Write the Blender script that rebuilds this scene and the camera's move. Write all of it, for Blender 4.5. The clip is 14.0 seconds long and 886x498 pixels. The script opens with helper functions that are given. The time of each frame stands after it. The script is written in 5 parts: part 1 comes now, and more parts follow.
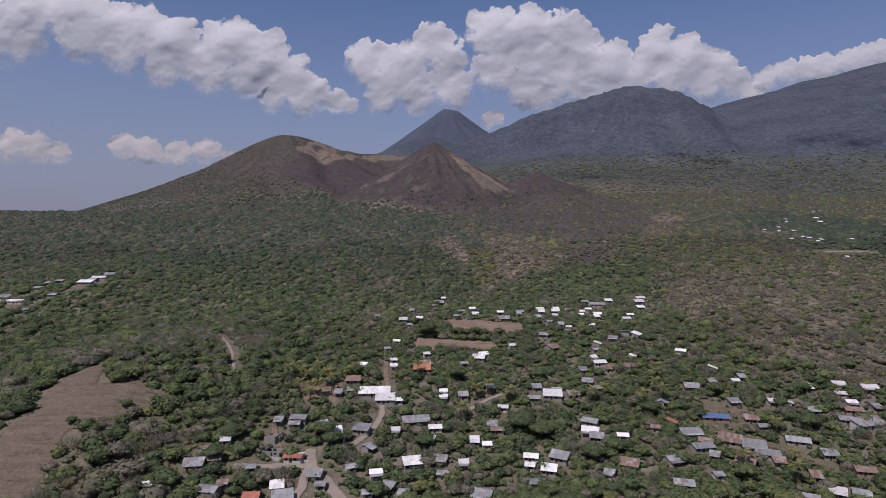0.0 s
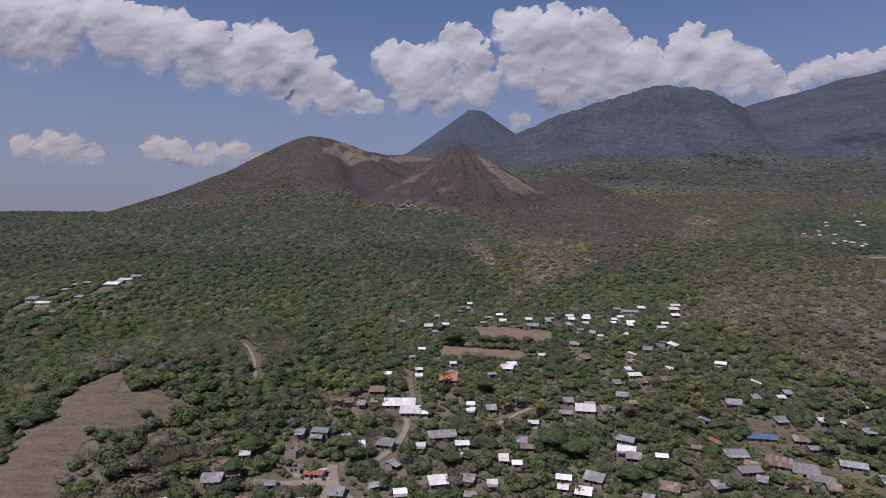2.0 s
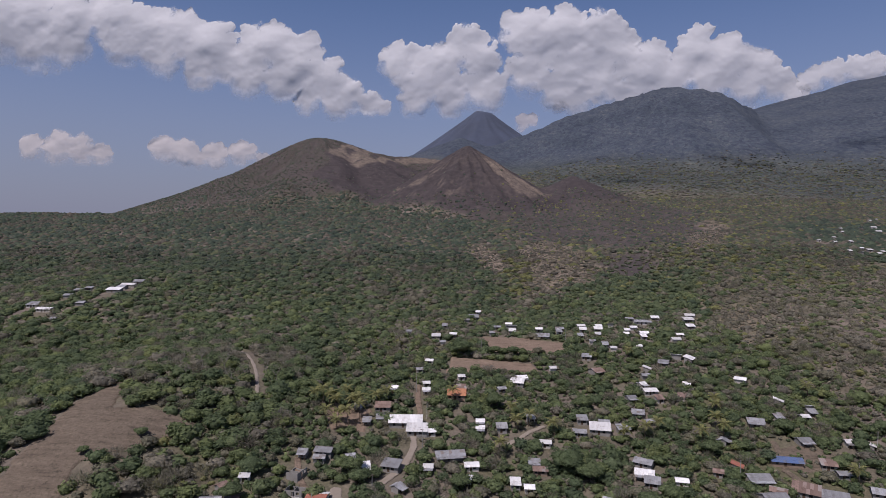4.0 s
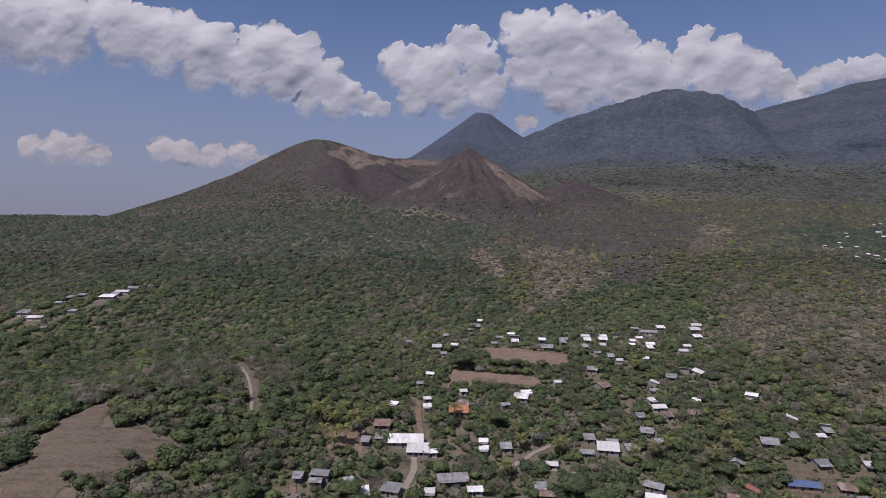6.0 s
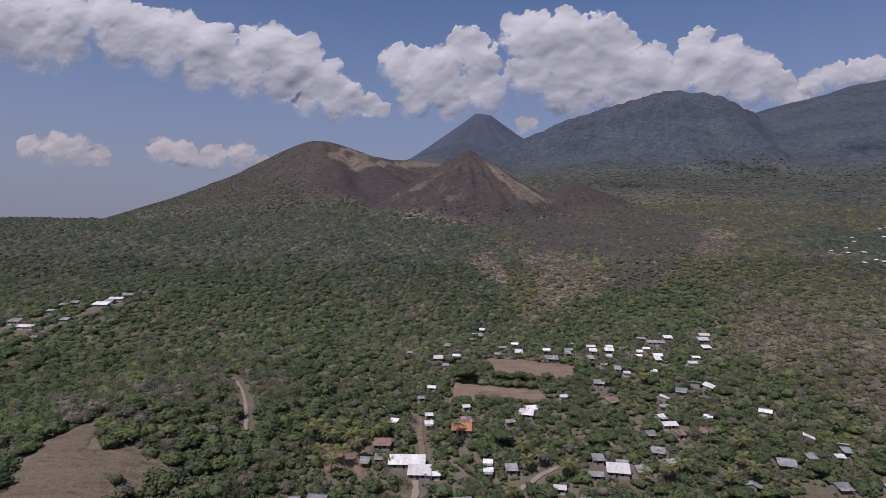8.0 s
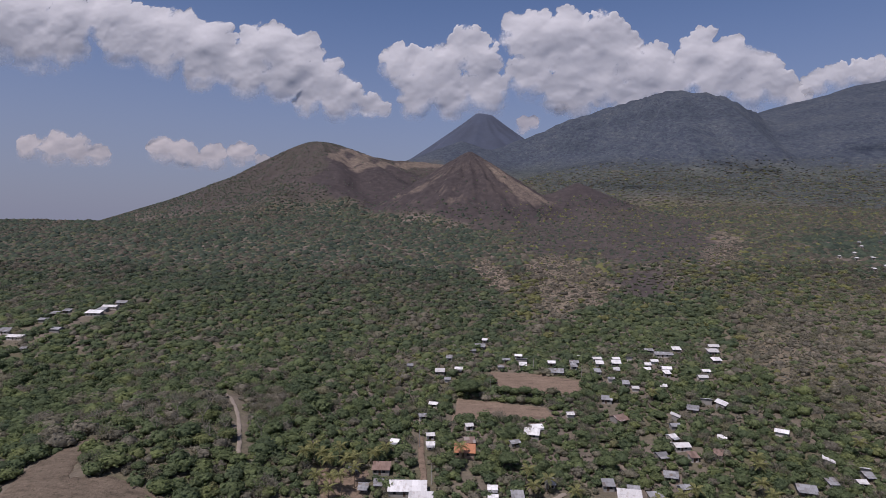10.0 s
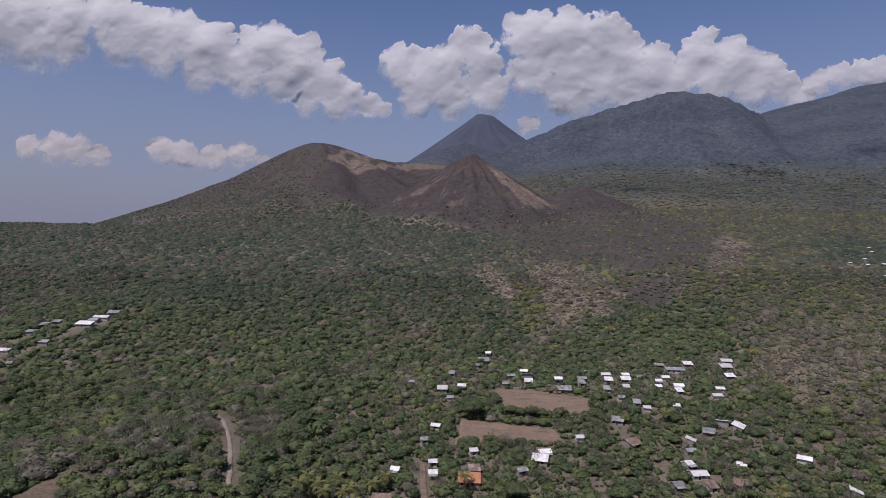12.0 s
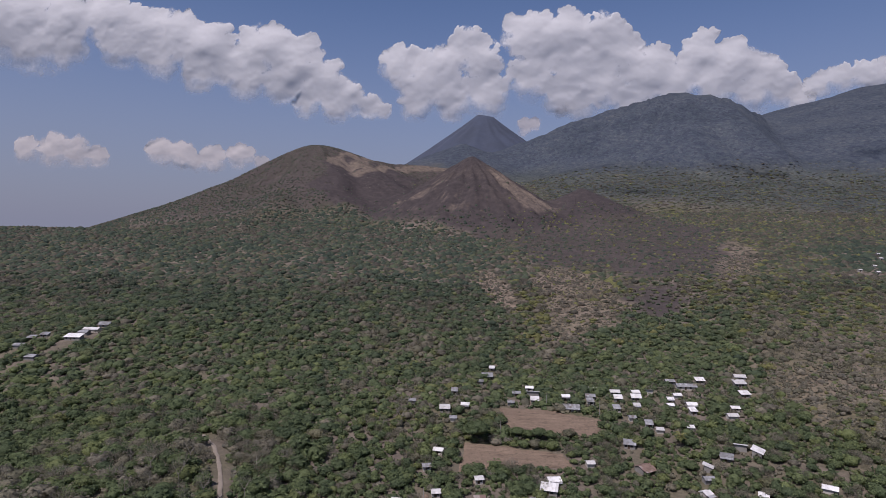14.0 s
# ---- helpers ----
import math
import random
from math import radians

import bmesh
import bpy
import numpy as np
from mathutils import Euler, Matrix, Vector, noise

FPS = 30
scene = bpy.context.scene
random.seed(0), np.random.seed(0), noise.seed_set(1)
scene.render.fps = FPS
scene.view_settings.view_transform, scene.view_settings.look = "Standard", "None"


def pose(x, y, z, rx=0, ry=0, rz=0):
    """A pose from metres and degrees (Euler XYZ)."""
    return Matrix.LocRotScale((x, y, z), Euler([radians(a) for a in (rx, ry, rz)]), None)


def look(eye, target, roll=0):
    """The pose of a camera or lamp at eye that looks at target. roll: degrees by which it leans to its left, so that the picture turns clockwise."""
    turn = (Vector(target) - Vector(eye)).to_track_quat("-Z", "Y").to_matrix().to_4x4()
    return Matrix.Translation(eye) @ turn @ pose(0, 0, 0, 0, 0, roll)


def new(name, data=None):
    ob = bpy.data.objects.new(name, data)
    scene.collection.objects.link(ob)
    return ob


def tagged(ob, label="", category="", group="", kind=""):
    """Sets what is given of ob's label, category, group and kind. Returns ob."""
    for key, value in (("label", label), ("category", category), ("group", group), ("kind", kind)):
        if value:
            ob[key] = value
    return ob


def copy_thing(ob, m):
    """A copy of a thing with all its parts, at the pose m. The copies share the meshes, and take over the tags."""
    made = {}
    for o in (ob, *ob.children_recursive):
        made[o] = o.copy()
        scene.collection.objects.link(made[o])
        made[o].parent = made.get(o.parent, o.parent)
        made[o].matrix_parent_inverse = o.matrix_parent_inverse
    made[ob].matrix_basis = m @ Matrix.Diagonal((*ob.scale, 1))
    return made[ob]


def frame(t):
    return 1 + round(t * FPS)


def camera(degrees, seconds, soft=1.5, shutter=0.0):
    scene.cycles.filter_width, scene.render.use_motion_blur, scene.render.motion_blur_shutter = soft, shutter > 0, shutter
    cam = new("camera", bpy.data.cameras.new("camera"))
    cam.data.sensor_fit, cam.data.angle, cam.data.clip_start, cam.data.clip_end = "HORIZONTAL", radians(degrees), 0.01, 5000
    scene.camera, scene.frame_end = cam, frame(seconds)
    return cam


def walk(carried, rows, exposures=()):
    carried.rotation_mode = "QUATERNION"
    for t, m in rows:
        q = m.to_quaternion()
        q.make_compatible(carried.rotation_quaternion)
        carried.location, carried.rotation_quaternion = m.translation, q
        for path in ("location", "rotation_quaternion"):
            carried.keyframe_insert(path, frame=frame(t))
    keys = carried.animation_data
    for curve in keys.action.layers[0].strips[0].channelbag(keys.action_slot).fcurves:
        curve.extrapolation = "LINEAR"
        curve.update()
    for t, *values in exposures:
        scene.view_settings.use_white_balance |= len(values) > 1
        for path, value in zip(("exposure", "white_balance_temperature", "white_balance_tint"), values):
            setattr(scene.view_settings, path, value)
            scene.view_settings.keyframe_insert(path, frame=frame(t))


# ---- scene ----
cam = camera(73.76, 14.0, soft=0.5)
# seconds, x, y, z, yaw, pitch, roll of the drone
PATH = [
    (0.0, -0.00, 0.00, 100.00, 0.00, -2.52, -0.00),
    (0.5, -0.35, 2.99, 100.42, 0.05, -2.52, 0.01),
    (1.0, -0.70, 5.98, 100.96, 0.45, -2.49, 0.05),
    (1.5, -1.07, 8.98, 101.69, 1.37, -2.48, 0.13),
    (2.0, -1.48, 11.96, 102.56, 2.42, -2.47, 0.21),
    (2.5, -1.88, 14.92, 103.48, 2.94, -2.45, 0.28),
    (5.5, -4.91, 31.39, 110.30, 2.96, -2.31, 0.56),
    (6.5, -5.73, 36.82, 112.67, 2.93, -2.27, 0.59),
    (7.5, -6.75, 42.52, 114.97, 2.94, -2.23, 0.65),
    (8.0, -7.30, 45.45, 116.18, 2.92, -2.23, 0.64),
    (10.5, -9.29, 62.01, 123.84, 2.99, -2.30, 0.71),
    (11.0, -9.82, 66.06, 125.51, 3.00, -2.27, 0.72),
    (11.5, -10.42, 70.07, 127.13, 3.02, -2.29, 0.74),
    (12.0, -11.07, 74.05, 128.78, 3.02, -2.29, 0.74),
    (12.5, -11.77, 78.01, 130.45, 3.00, -2.28, 0.73),
    (13.0, -12.49, 81.95, 132.12, 3.00, -2.29, 0.73),
    (13.5, -13.15, 85.88, 133.76, 2.99, -2.27, 0.73),
    (14.0, -13.74, 89.81, 135.37, 2.98, -2.24, 0.74),
]
walk(cam, [(t, pose(x, y, z, 0, 0, yaw) @ pose(0, 0, 0, 90 + pitch, 0, 0) @ pose(0, 0, 0, 0, 0, roll)) for t, x, y, z, yaw, pitch, roll in PATH],
     exposures=[(0.0, 0.20, 6450, 22), (14.0, 0.20, 6450, 22)])

# ---- light ----
SUN_UP, SUN_TURN = 58.0, -146.0       # height over the horizon; turn to the right of straight ahead, as seen by the drone
world = bpy.data.worlds.new("sky")
scene.world = world
world.use_nodes = True
wn = world.node_tree
sky = wn.nodes.new("ShaderNodeTexSky")
sky.sky_type, sky.sun_disc = "NISHITA", False
sky.sun_elevation, sky.sun_rotation = radians(SUN_UP), radians(SUN_TURN)
sky.altitude, sky.air_density, sky.dust_density, sky.ozone_density = 900, 0.9, 3.2, 6.0
# a pale dry-season haze lies over the horizon and thins out upwards
where, split, fade, haze = wn.nodes.new("ShaderNodeTexCoord"), wn.nodes.new("ShaderNodeSeparateXYZ"), wn.nodes.new("ShaderNodeMapRange"), wn.nodes.new("ShaderNodeMix")
fade.interpolation_type, haze.data_type = "SMOOTHSTEP", "RGBA"
fade.inputs["From Min"].default_value, fade.inputs["From Max"].default_value = -0.05, 0.40
fade.inputs["To Min"].default_value, fade.inputs["To Max"].default_value = 0.92, 0.0
haze.inputs[7].default_value = (2.42, 2.70, 3.52, 1)
wn.links.new(where.outputs["Generated"], split.inputs[0])
wn.links.new(split.outputs[2], fade.inputs["Value"])
wn.links.new(fade.outputs[0], haze.inputs[0])
wn.links.new(sky.outputs[0], haze.inputs[6])
wn.links.new(haze.outputs[2], wn.nodes["Background"].inputs[0])
wn.nodes["Background"].inputs[1].default_value = 0.082
sun_data = bpy.data.lights.new("sun", "SUN")
sun_data.energy, sun_data.angle, sun_data.color = 3.8, radians(0.6), (1.0, 0.965, 0.92)
sun = new("sun", sun_data)
d = Vector((math.sin(radians(SUN_TURN)) * math.cos(radians(SUN_UP)), math.cos(radians(SUN_TURN)) * math.cos(radians(SUN_UP)), math.sin(radians(SUN_UP))))
sun.matrix_world = look(d * 3000, (0, 0, 0))

# ---- small numeric tools ----
rng = np.random.default_rng(7)


def lattice(ix, iy, seed):
    n = (ix.astype(np.int64) * 374761393 + iy.astype(np.int64) * 668265263 + seed * 974711) & 0xFFFFFFFF
    n = ((n ^ (n >> 13)) * 1274126177) & 0xFFFFFFFF
    return ((n ^ (n >> 16)) & 0xFFFF) / 65535.0


def value_noise(x, y, seed=0):
    x, y = np.asarray(x, float), np.asarray(y, float)
    ix, iy = np.floor(x), np.floor(y)
    fx, fy = x - ix, y - iy
    fx, fy = fx * fx * (3 - 2 * fx), fy * fy * (3 - 2 * fy)
    a, b = lattice(ix, iy, seed), lattice(ix + 1, iy, seed)
    c, e = lattice(ix, iy + 1, seed), lattice(ix + 1, iy + 1, seed)
    return a + (b - a) * fx + (c - a) * fy + (a - b - c + e) * fx * fy


def fbm(x, y, octaves=4, seed=0):
    """Rough noise about 0, within about -1 and 1."""
    total, amp = 0.0, 1.0
    for k in range(octaves):
        total = total + amp * (2 * value_noise(np.asarray(x) * 2 ** k + 17.3 * k, np.asarray(y) * 2 ** k - 9.1 * k, seed + k) - 1)
        amp *= 0.5
    return total / 1.6


def step(a, b, x):
    k = np.clip((np.asarray(x, float) - a) / (b - a), 0, 1)
    return k * k * (3 - 2 * k)


def bump_at(x, y, cx, cy, sx, sy):
    return np.exp(-((x - cx) / sx) ** 2 - ((y - cy) / sy) ** 2)


def smooth_max(a, b, k):
    h = np.clip(0.5 + 0.5 * (a - b) / k, 0, 1)
    return b + (a - b) * h + k * h * (1 - h)


# ---- the lie of the land ----
def old_hill(x, y):
    """The broad hill with an open crater: a round top, and a rim that runs on behind the young cone."""
    r = np.hypot(x + 498, y - 1900)
    gully = 1 + 0.06 * np.sin(np.arctan2(y - 1900, x + 498) * 17 + 2 * fbm(x / 90, y / 90, 2, 31))
    top = 378 - (0.43 + 0.22 * step(-60, 80, -498 - x)) * gully * (np.sqrt(r * r + 70 ** 2) - 70)
    top = smooth_max(top, 230 - 0.36 * np.maximum(r - 300, 0) - 400 * step(-498, -350, x), 40)
    k = np.clip((x + 498) / 400, 0, 1)
    rx, ry = -498 + 400 * k, 1900 + 190 * k
    rim = 356 - 26 * step(0, 0.75, k) - 0.5 * (np.hypot(x - rx, y - ry) + 10 * fbm(x / 60, y / 60, 2, 5))
    return smooth_max(top, rim, 14)


def young_cone(x, y):
    r = np.hypot(x + 21, (y - 1407))
    a = np.arctan2(y - 1407, x + 21)
    rill = 5 * np.sin(a * 23 + 3 * fbm(x / 40, y / 40, 2, 3)) * step(15, 90, r) + 4 * fbm(x / 22, y / 22, 3, 8)
    return 290 - 0.70 * (np.sqrt(r * r + 9 ** 2) - 9) * (1 - 0.0004 * np.minimum(r, 400)) + rill * 0.5


def green_mountain(x, y):
    r = np.hypot(x - 975, y - 3050)
    a = np.arctan2(y - 3050, x - 975)
    spur = 84 * np.abs(fbm(a * 7, r / 700, 4, 19)) - 30 + 15 * np.sin(a * 13 + 3.5 * fbm(x / 220, y / 220, 3, 12)) * step(150, 600, r) + 16 * fbm(x / 120, y / 120, 3, 13)
    return 764 - (0.43 + 0.36 * step(60, 380, x - 975) + 0.15 * step(0.3, 0.85, (3050 - y) / (r + 1))) * (np.sqrt(np.maximum(r - 130, 0) ** 2 + 90 ** 2) - 90) + spur * 0.5


def far_volcano(x, y):
    r = np.hypot(x - 3300, (y - 3700) * 1.75)
    return 1160 - 0.265 * (np.sqrt(r * r + 350 ** 2) - 350) + 22 * fbm(x / 260, y / 260, 3, 14)


def land(x, y):
    x, y = np.asarray(x, float), np.asarray(y, float)
    crest = 1085 + 1455 * step(-640, -300, x) + 200 * fbm(x / 500, 0.3 + 0 * y, 2, 41)
    over = np.maximum(y - crest, 0)
    z = 0.135 * np.minimum(y, crest) - 31 - 0.12 * over * step(0, 200, over)
    z = np.where(y < 150, 0.135 * 150 - 31 + (y - 150) * 0.05, z)
    z = z + 11 * step(150, 235, x) * (1 - step(800, 1300, y)) + 22 * bump_at(x, y, -160, 285, 75, 100) + 6 * bump_at(x, y, 140, 365, 60, 60) + 7 * bump_at(x, y, -330, 520, 90, 110)
    z = z - 5 * bump_at(x, y, 20, 520, 70, 60) + 4 * bump_at(x, y, -20, 310, 60, 50)
    z = z + 0.10 * np.maximum(y - 1500, 0) * step(0, 500, x)
    z = z + (2.5 * fbm(x / 120, y / 120, 3, 1) + 9 * fbm(x / 420, y / 420, 2, 2) * step(600, 1200, y)) * step(120, 400, np.abs(y - 380) + np.abs(x - 40) * 0.4)
    z = smooth_max(old_hill(x, y), z, 42)
    z = smooth_max(young_cone(x, y), z, 8)
    z = smooth_max(224 - 0.42 * np.hypot(x - 228, y - 1440) + 3 * fbm(x / 30, y / 30, 2, 9), z, 14)
    z = smooth_max(green_mountain(x, y), z, 40)
    z = smooth_max(515 - 0.4 * np.hypot(x + 70, y - 2800), z, 40)
    z = smooth_max(far_volcano(x, y), z, 40)
    return z


def height(x, y):
    return float(land(np.array([x]), np.array([y]))[0])


# ---- materials ----
def material(name, rough=0.8, spec=0.3):
    m = bpy.data.materials.new(name)
    m.use_nodes = True
    b = m.node_tree.nodes["Principled BSDF"]
    b.inputs["Roughness"].default_value, b.inputs["Specular IOR Level"].default_value = rough, spec
    return m, m.node_tree.nodes, m.node_tree.links, b


def ramp(nodes, stops):
    r = nodes.new("ShaderNodeValToRGB")
    while len(r.color_ramp.elements) < len(stops):
        r.color_ramp.elements.new(0.5)
    for e, (p, c) in zip(r.color_ramp.elements, stops):
        e.position, e.color = p, (*c, 1)
    return r


def noise_node(nodes, links, scale, detail=6, where="Object", rough=0.6):
    t, n = nodes.new("ShaderNodeTexCoord"), nodes.new("ShaderNodeTexNoise")
    n.inputs["Scale"].default_value, n.inputs["Detail"].default_value, n.inputs["Roughness"].default_value = scale, detail, rough
    links.new(t.outputs[where], n.inputs["Vector"])
    return n


def mix_color(nodes, links, fac, a, b, mode="MIX"):
    n = nodes.new("ShaderNodeMix")
    n.data_type, n.blend_type = "RGBA", mode
    for socket, value in ((n.inputs[0], fac), (n.inputs[6], a), (n.inputs[7], b)):
        if isinstance(value, (int, float)):
            socket.default_value = value
        elif isinstance(value, tuple):
            socket.default_value = (*value, 1)
        else:
            links.new(value, socket)
    return n.outputs[2]


def attribute(nodes, name):
    a = nodes.new("ShaderNodeAttribute")
    a.attribute_name = name
    return a.outputs["Fac"]


def bump(nodes, links, b, source, strength, distance):
    n = nodes.new("ShaderNodeBump")
    n.inputs["Strength"].default_value, n.inputs["Distance"].default_value = strength, distance
    links.new(source, n.inputs["Height"])
    links.new(n.outputs[0], b.inputs["Normal"])


def plain(name, color, rough=0.8, scale=1.0, amount=0.35, metal=0.0, spread=0.15):
    """A surface of one paint or stuff, worn at two scales, a little different on every object."""
    m, n, l, b = material(name, rough)
    b.inputs["Metallic"].default_value = metal
    fine, wide = noise_node(n, l, scale * 6), noise_node(n, l, scale * 0.7)
    dark = tuple(c * (1 - amount) for c in color)
    col = mix_color(n, l, fine.outputs[0], dark, color)
    r = ramp(n, [(0.35, (0.72, 0.70, 0.66)), (0.6, (1, 1, 1))])
    l.new(wide.outputs[0], r.inputs[0])
    col = mix_color(n, l, 0.6, col, r.outputs[0], "MULTIPLY")
    info, tone = n.new("ShaderNodeObjectInfo"), ramp(n, [(0.0, (1 - spread,) * 3), (1.0, (1, 1, 1))])
    l.new(info.outputs["Random"], tone.inputs[0])
    col = mix_color(n, l, 1.0, col, tone.outputs[0], "MULTIPLY")
    l.new(col, b.inputs["Base Color"])
    bump(n, l, b, fine.outputs[0], 0.3, 0.03 / scale)
    return m


def furrowed(name, color):
    """Bare earth with long worn streaks across the slope, tufts and scuffed patches."""
    m, n, l, b = material(name, 0.95, 0.1)
    t, mp, streak = n.new("ShaderNodeTexCoord"), n.new("ShaderNodeMapping"), n.new("ShaderNodeTexNoise")
    mp.inputs["Rotation"].default_value, mp.inputs["Scale"].default_value = (0, 0, 0.35), (0.09, 0.38, 0.2)
    streak.inputs["Detail"].default_value, streak.inputs["Roughness"].default_value, streak.inputs["Scale"].default_value = 7, 0.7, 1.0
    l.new(t.outputs["Object"], mp.inputs[0])
    l.new(mp.outputs[0], streak.inputs["Vector"])
    r = ramp(n, [(0.30, tuple(c * 0.55 for c in color)), (0.46, color), (0.58, tuple(c * 1.12 for c in color)), (0.72, tuple(c * 1.45 for c in color))])
    l.new(streak.outputs[0], r.inputs[0])
    spots = noise_node(n, l, 0.8, 8, rough=0.8)
    k = ramp(n, [(0.34, (0.38, 0.42, 0.34)), (0.47, (0.95, 0.95, 0.93)), (0.56, (1.05, 1.03, 1.0)), (0.66, (1.45, 1.4, 1.3))])
    l.new(spots.outputs[0], k.inputs[0])
    l.new(mix_color(n, l, 0.9, r.outputs[0], k.outputs[0], "MULTIPLY"), b.inputs["Base Color"])
    bump(n, l, b, spots.outputs[0], 0.9, 0.6)
    return m


def leaves_material(name, stops, hazy_stops):
    """Crowns: 'tone' gives every tree its hue, from dark green over green and olive to leafless grey-brown; a second
    attribute blends in far hues that have distance haze painted in.
    """
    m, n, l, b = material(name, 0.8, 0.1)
    # low holds the near hues, dry the far ones with haze painted in
    low, dry = ramp(n, stops), ramp(n, hazy_stops)
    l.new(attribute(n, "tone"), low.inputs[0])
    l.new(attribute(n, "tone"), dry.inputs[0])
    hue = mix_color(n, l, attribute(n, "haze_share"), low.outputs[0], dry.outputs[0])
    fine = noise_node(n, l, 1.6, 6, rough=0.8)
    k = ramp(n, [(0.38, (0.58, 0.60, 0.56)), (0.5, (1.0, 1.0, 0.95)), (0.62, (1.6, 1.6, 1.5))])
    l.new(fine.outputs[0], k.inputs[0])
    # leaf clusters stand out as rounded tufts
    at, tuft, relief = n.new("ShaderNodeTexCoord"), n.new("ShaderNodeTexVoronoi"), n.new("ShaderNodeMath")
    tuft.inputs["Scale"].default_value = 1.25
    l.new(at.outputs["Object"], tuft.inputs["Vector"])
    relief.operation = "SUBTRACT"
    l.new(fine.outputs[0], relief.inputs[0])
    l.new(tuft.outputs["Distance"], relief.inputs[1])
    bump(n, l, b, relief.outputs[0], 0.45, 0.4)
    col = mix_color(n, l, 0.85, hue, k.outputs[0], "MULTIPLY")
    spray, own = n.new("ShaderNodeNewGeometry"), ramp(n, [(0.0, (0.78, 0.79, 0.80)), (0.5, (1.0, 1.0, 0.98)), (1.0, (1.28, 1.26, 1.20))])
    l.new(spray.outputs["Random Per Island"], own.inputs[0])
    col = mix_color(n, l, 1.0, col, own.outputs[0], "MULTIPLY")
    l.new(col, b.inputs["Base Color"])
    glow, mix, out = n.new("ShaderNodeBsdfTranslucent"), n.new("ShaderNodeMixShader"), n["Material Output"]
    l.new(col, glow.inputs[0])
    mix.inputs[0].default_value = 0.62
    l.new(b.outputs[0], mix.inputs[1])
    l.new(glow.outputs[0], mix.inputs[2])
    l.new(mix.outputs[0], out.inputs[0])
    return m


def ground_material():
    """Soil, dry grass, black lava and wooded far slopes tinted blue as painted haze, mixed by what covers the land and
    by distance.
    """
    m, n, l, b = material("ground", 0.95, 0.1)
    wide, mid, fine = noise_node(n, l, 0.012, 5), noise_node(n, l, 0.09, 6), noise_node(n, l, 0.7, 5)
    soil = ramp(n, [(0.3, (0.094, 0.079, 0.067)), (0.55, (0.140, 0.117, 0.097)), (0.75, (0.195, 0.163, 0.133))])
    l.new(mid.outputs[0], soil.inputs[0])
    grass = ramp(n, [(0.3, (0.068, 0.068, 0.040)), (0.6, (0.105, 0.096, 0.060)), (0.8, (0.145, 0.124, 0.082))])
    l.new(fine.outputs[0], grass.inputs[0])
    k = ramp(n, [(0.42, (0, 0, 0)), (0.6, (1, 1, 1))])
    l.new(wide.outputs[0], k.inputs[0])
    col = mix_color(n, l, k.outputs[0], soil.outputs[0], grass.outputs[0])
    lava = ramp(n, [(0.32, (0.037, 0.032, 0.033)), (0.6, (0.056, 0.047, 0.047)), (0.8, (0.088, 0.073, 0.069))])
    l.new(mid.outputs[0], lava.inputs[0])
    col = mix_color(n, l, attribute(n, "lava"), col, lava.outputs[0])
    tan = ramp(n, [(0.3, (0.138, 0.110, 0.088)), (0.7, (0.232, 0.184, 0.142))])
    l.new(mid.outputs[0], tan.inputs[0])
    # loose ash lies in ragged patches
    rag, share = noise_node(n, l, 0.16, 7, rough=0.72), n.new("ShaderNodeMath")
    torn = ramp(n, [(0.36, (0.15, 0.15, 0.15)), (0.5, (0.95, 0.95, 0.95)), (0.62, (1, 1, 1))])
    l.new(rag.outputs[0], torn.inputs[0])
    share.operation, share.use_clamp = "MULTIPLY", True
    l.new(torn.outputs[0], share.inputs[0])
    l.new(attribute(n, "tan"), share.inputs[1])
    col = mix_color(n, l, share.outputs[0], col, tan.outputs[0])
    # far woods and scrub, made bluer to put distance haze into the colour
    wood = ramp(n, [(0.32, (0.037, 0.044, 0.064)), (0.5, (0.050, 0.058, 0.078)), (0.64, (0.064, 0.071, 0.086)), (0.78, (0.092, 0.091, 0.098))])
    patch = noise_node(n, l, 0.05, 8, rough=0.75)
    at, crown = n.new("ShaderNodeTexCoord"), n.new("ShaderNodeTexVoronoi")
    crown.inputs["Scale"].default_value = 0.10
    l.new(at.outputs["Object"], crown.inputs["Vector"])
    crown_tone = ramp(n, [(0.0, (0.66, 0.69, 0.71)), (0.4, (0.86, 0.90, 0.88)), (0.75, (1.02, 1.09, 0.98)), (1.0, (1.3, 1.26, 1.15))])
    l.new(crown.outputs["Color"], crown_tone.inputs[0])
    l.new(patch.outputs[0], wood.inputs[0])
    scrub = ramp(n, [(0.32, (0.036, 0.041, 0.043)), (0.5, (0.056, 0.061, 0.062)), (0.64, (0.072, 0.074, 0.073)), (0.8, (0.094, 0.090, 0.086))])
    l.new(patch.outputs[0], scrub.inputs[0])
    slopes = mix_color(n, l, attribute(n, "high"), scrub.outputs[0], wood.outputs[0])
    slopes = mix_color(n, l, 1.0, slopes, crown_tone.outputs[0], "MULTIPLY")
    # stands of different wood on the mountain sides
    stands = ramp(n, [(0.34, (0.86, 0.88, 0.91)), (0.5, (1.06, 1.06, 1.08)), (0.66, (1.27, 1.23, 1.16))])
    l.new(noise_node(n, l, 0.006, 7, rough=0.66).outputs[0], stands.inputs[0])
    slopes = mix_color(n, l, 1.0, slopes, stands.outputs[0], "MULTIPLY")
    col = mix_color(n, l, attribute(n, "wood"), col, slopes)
    k2 = ramp(n, [(0.25, (0.75, 0.75, 0.75)), (0.75, (1.2, 1.2, 1.2))])
    l.new(fine.outputs[0], k2.inputs[0])
    col = mix_color(n, l, 0.7, col, k2.outputs[0], "MULTIPLY")
    l.new(col, b.inputs["Base Color"])
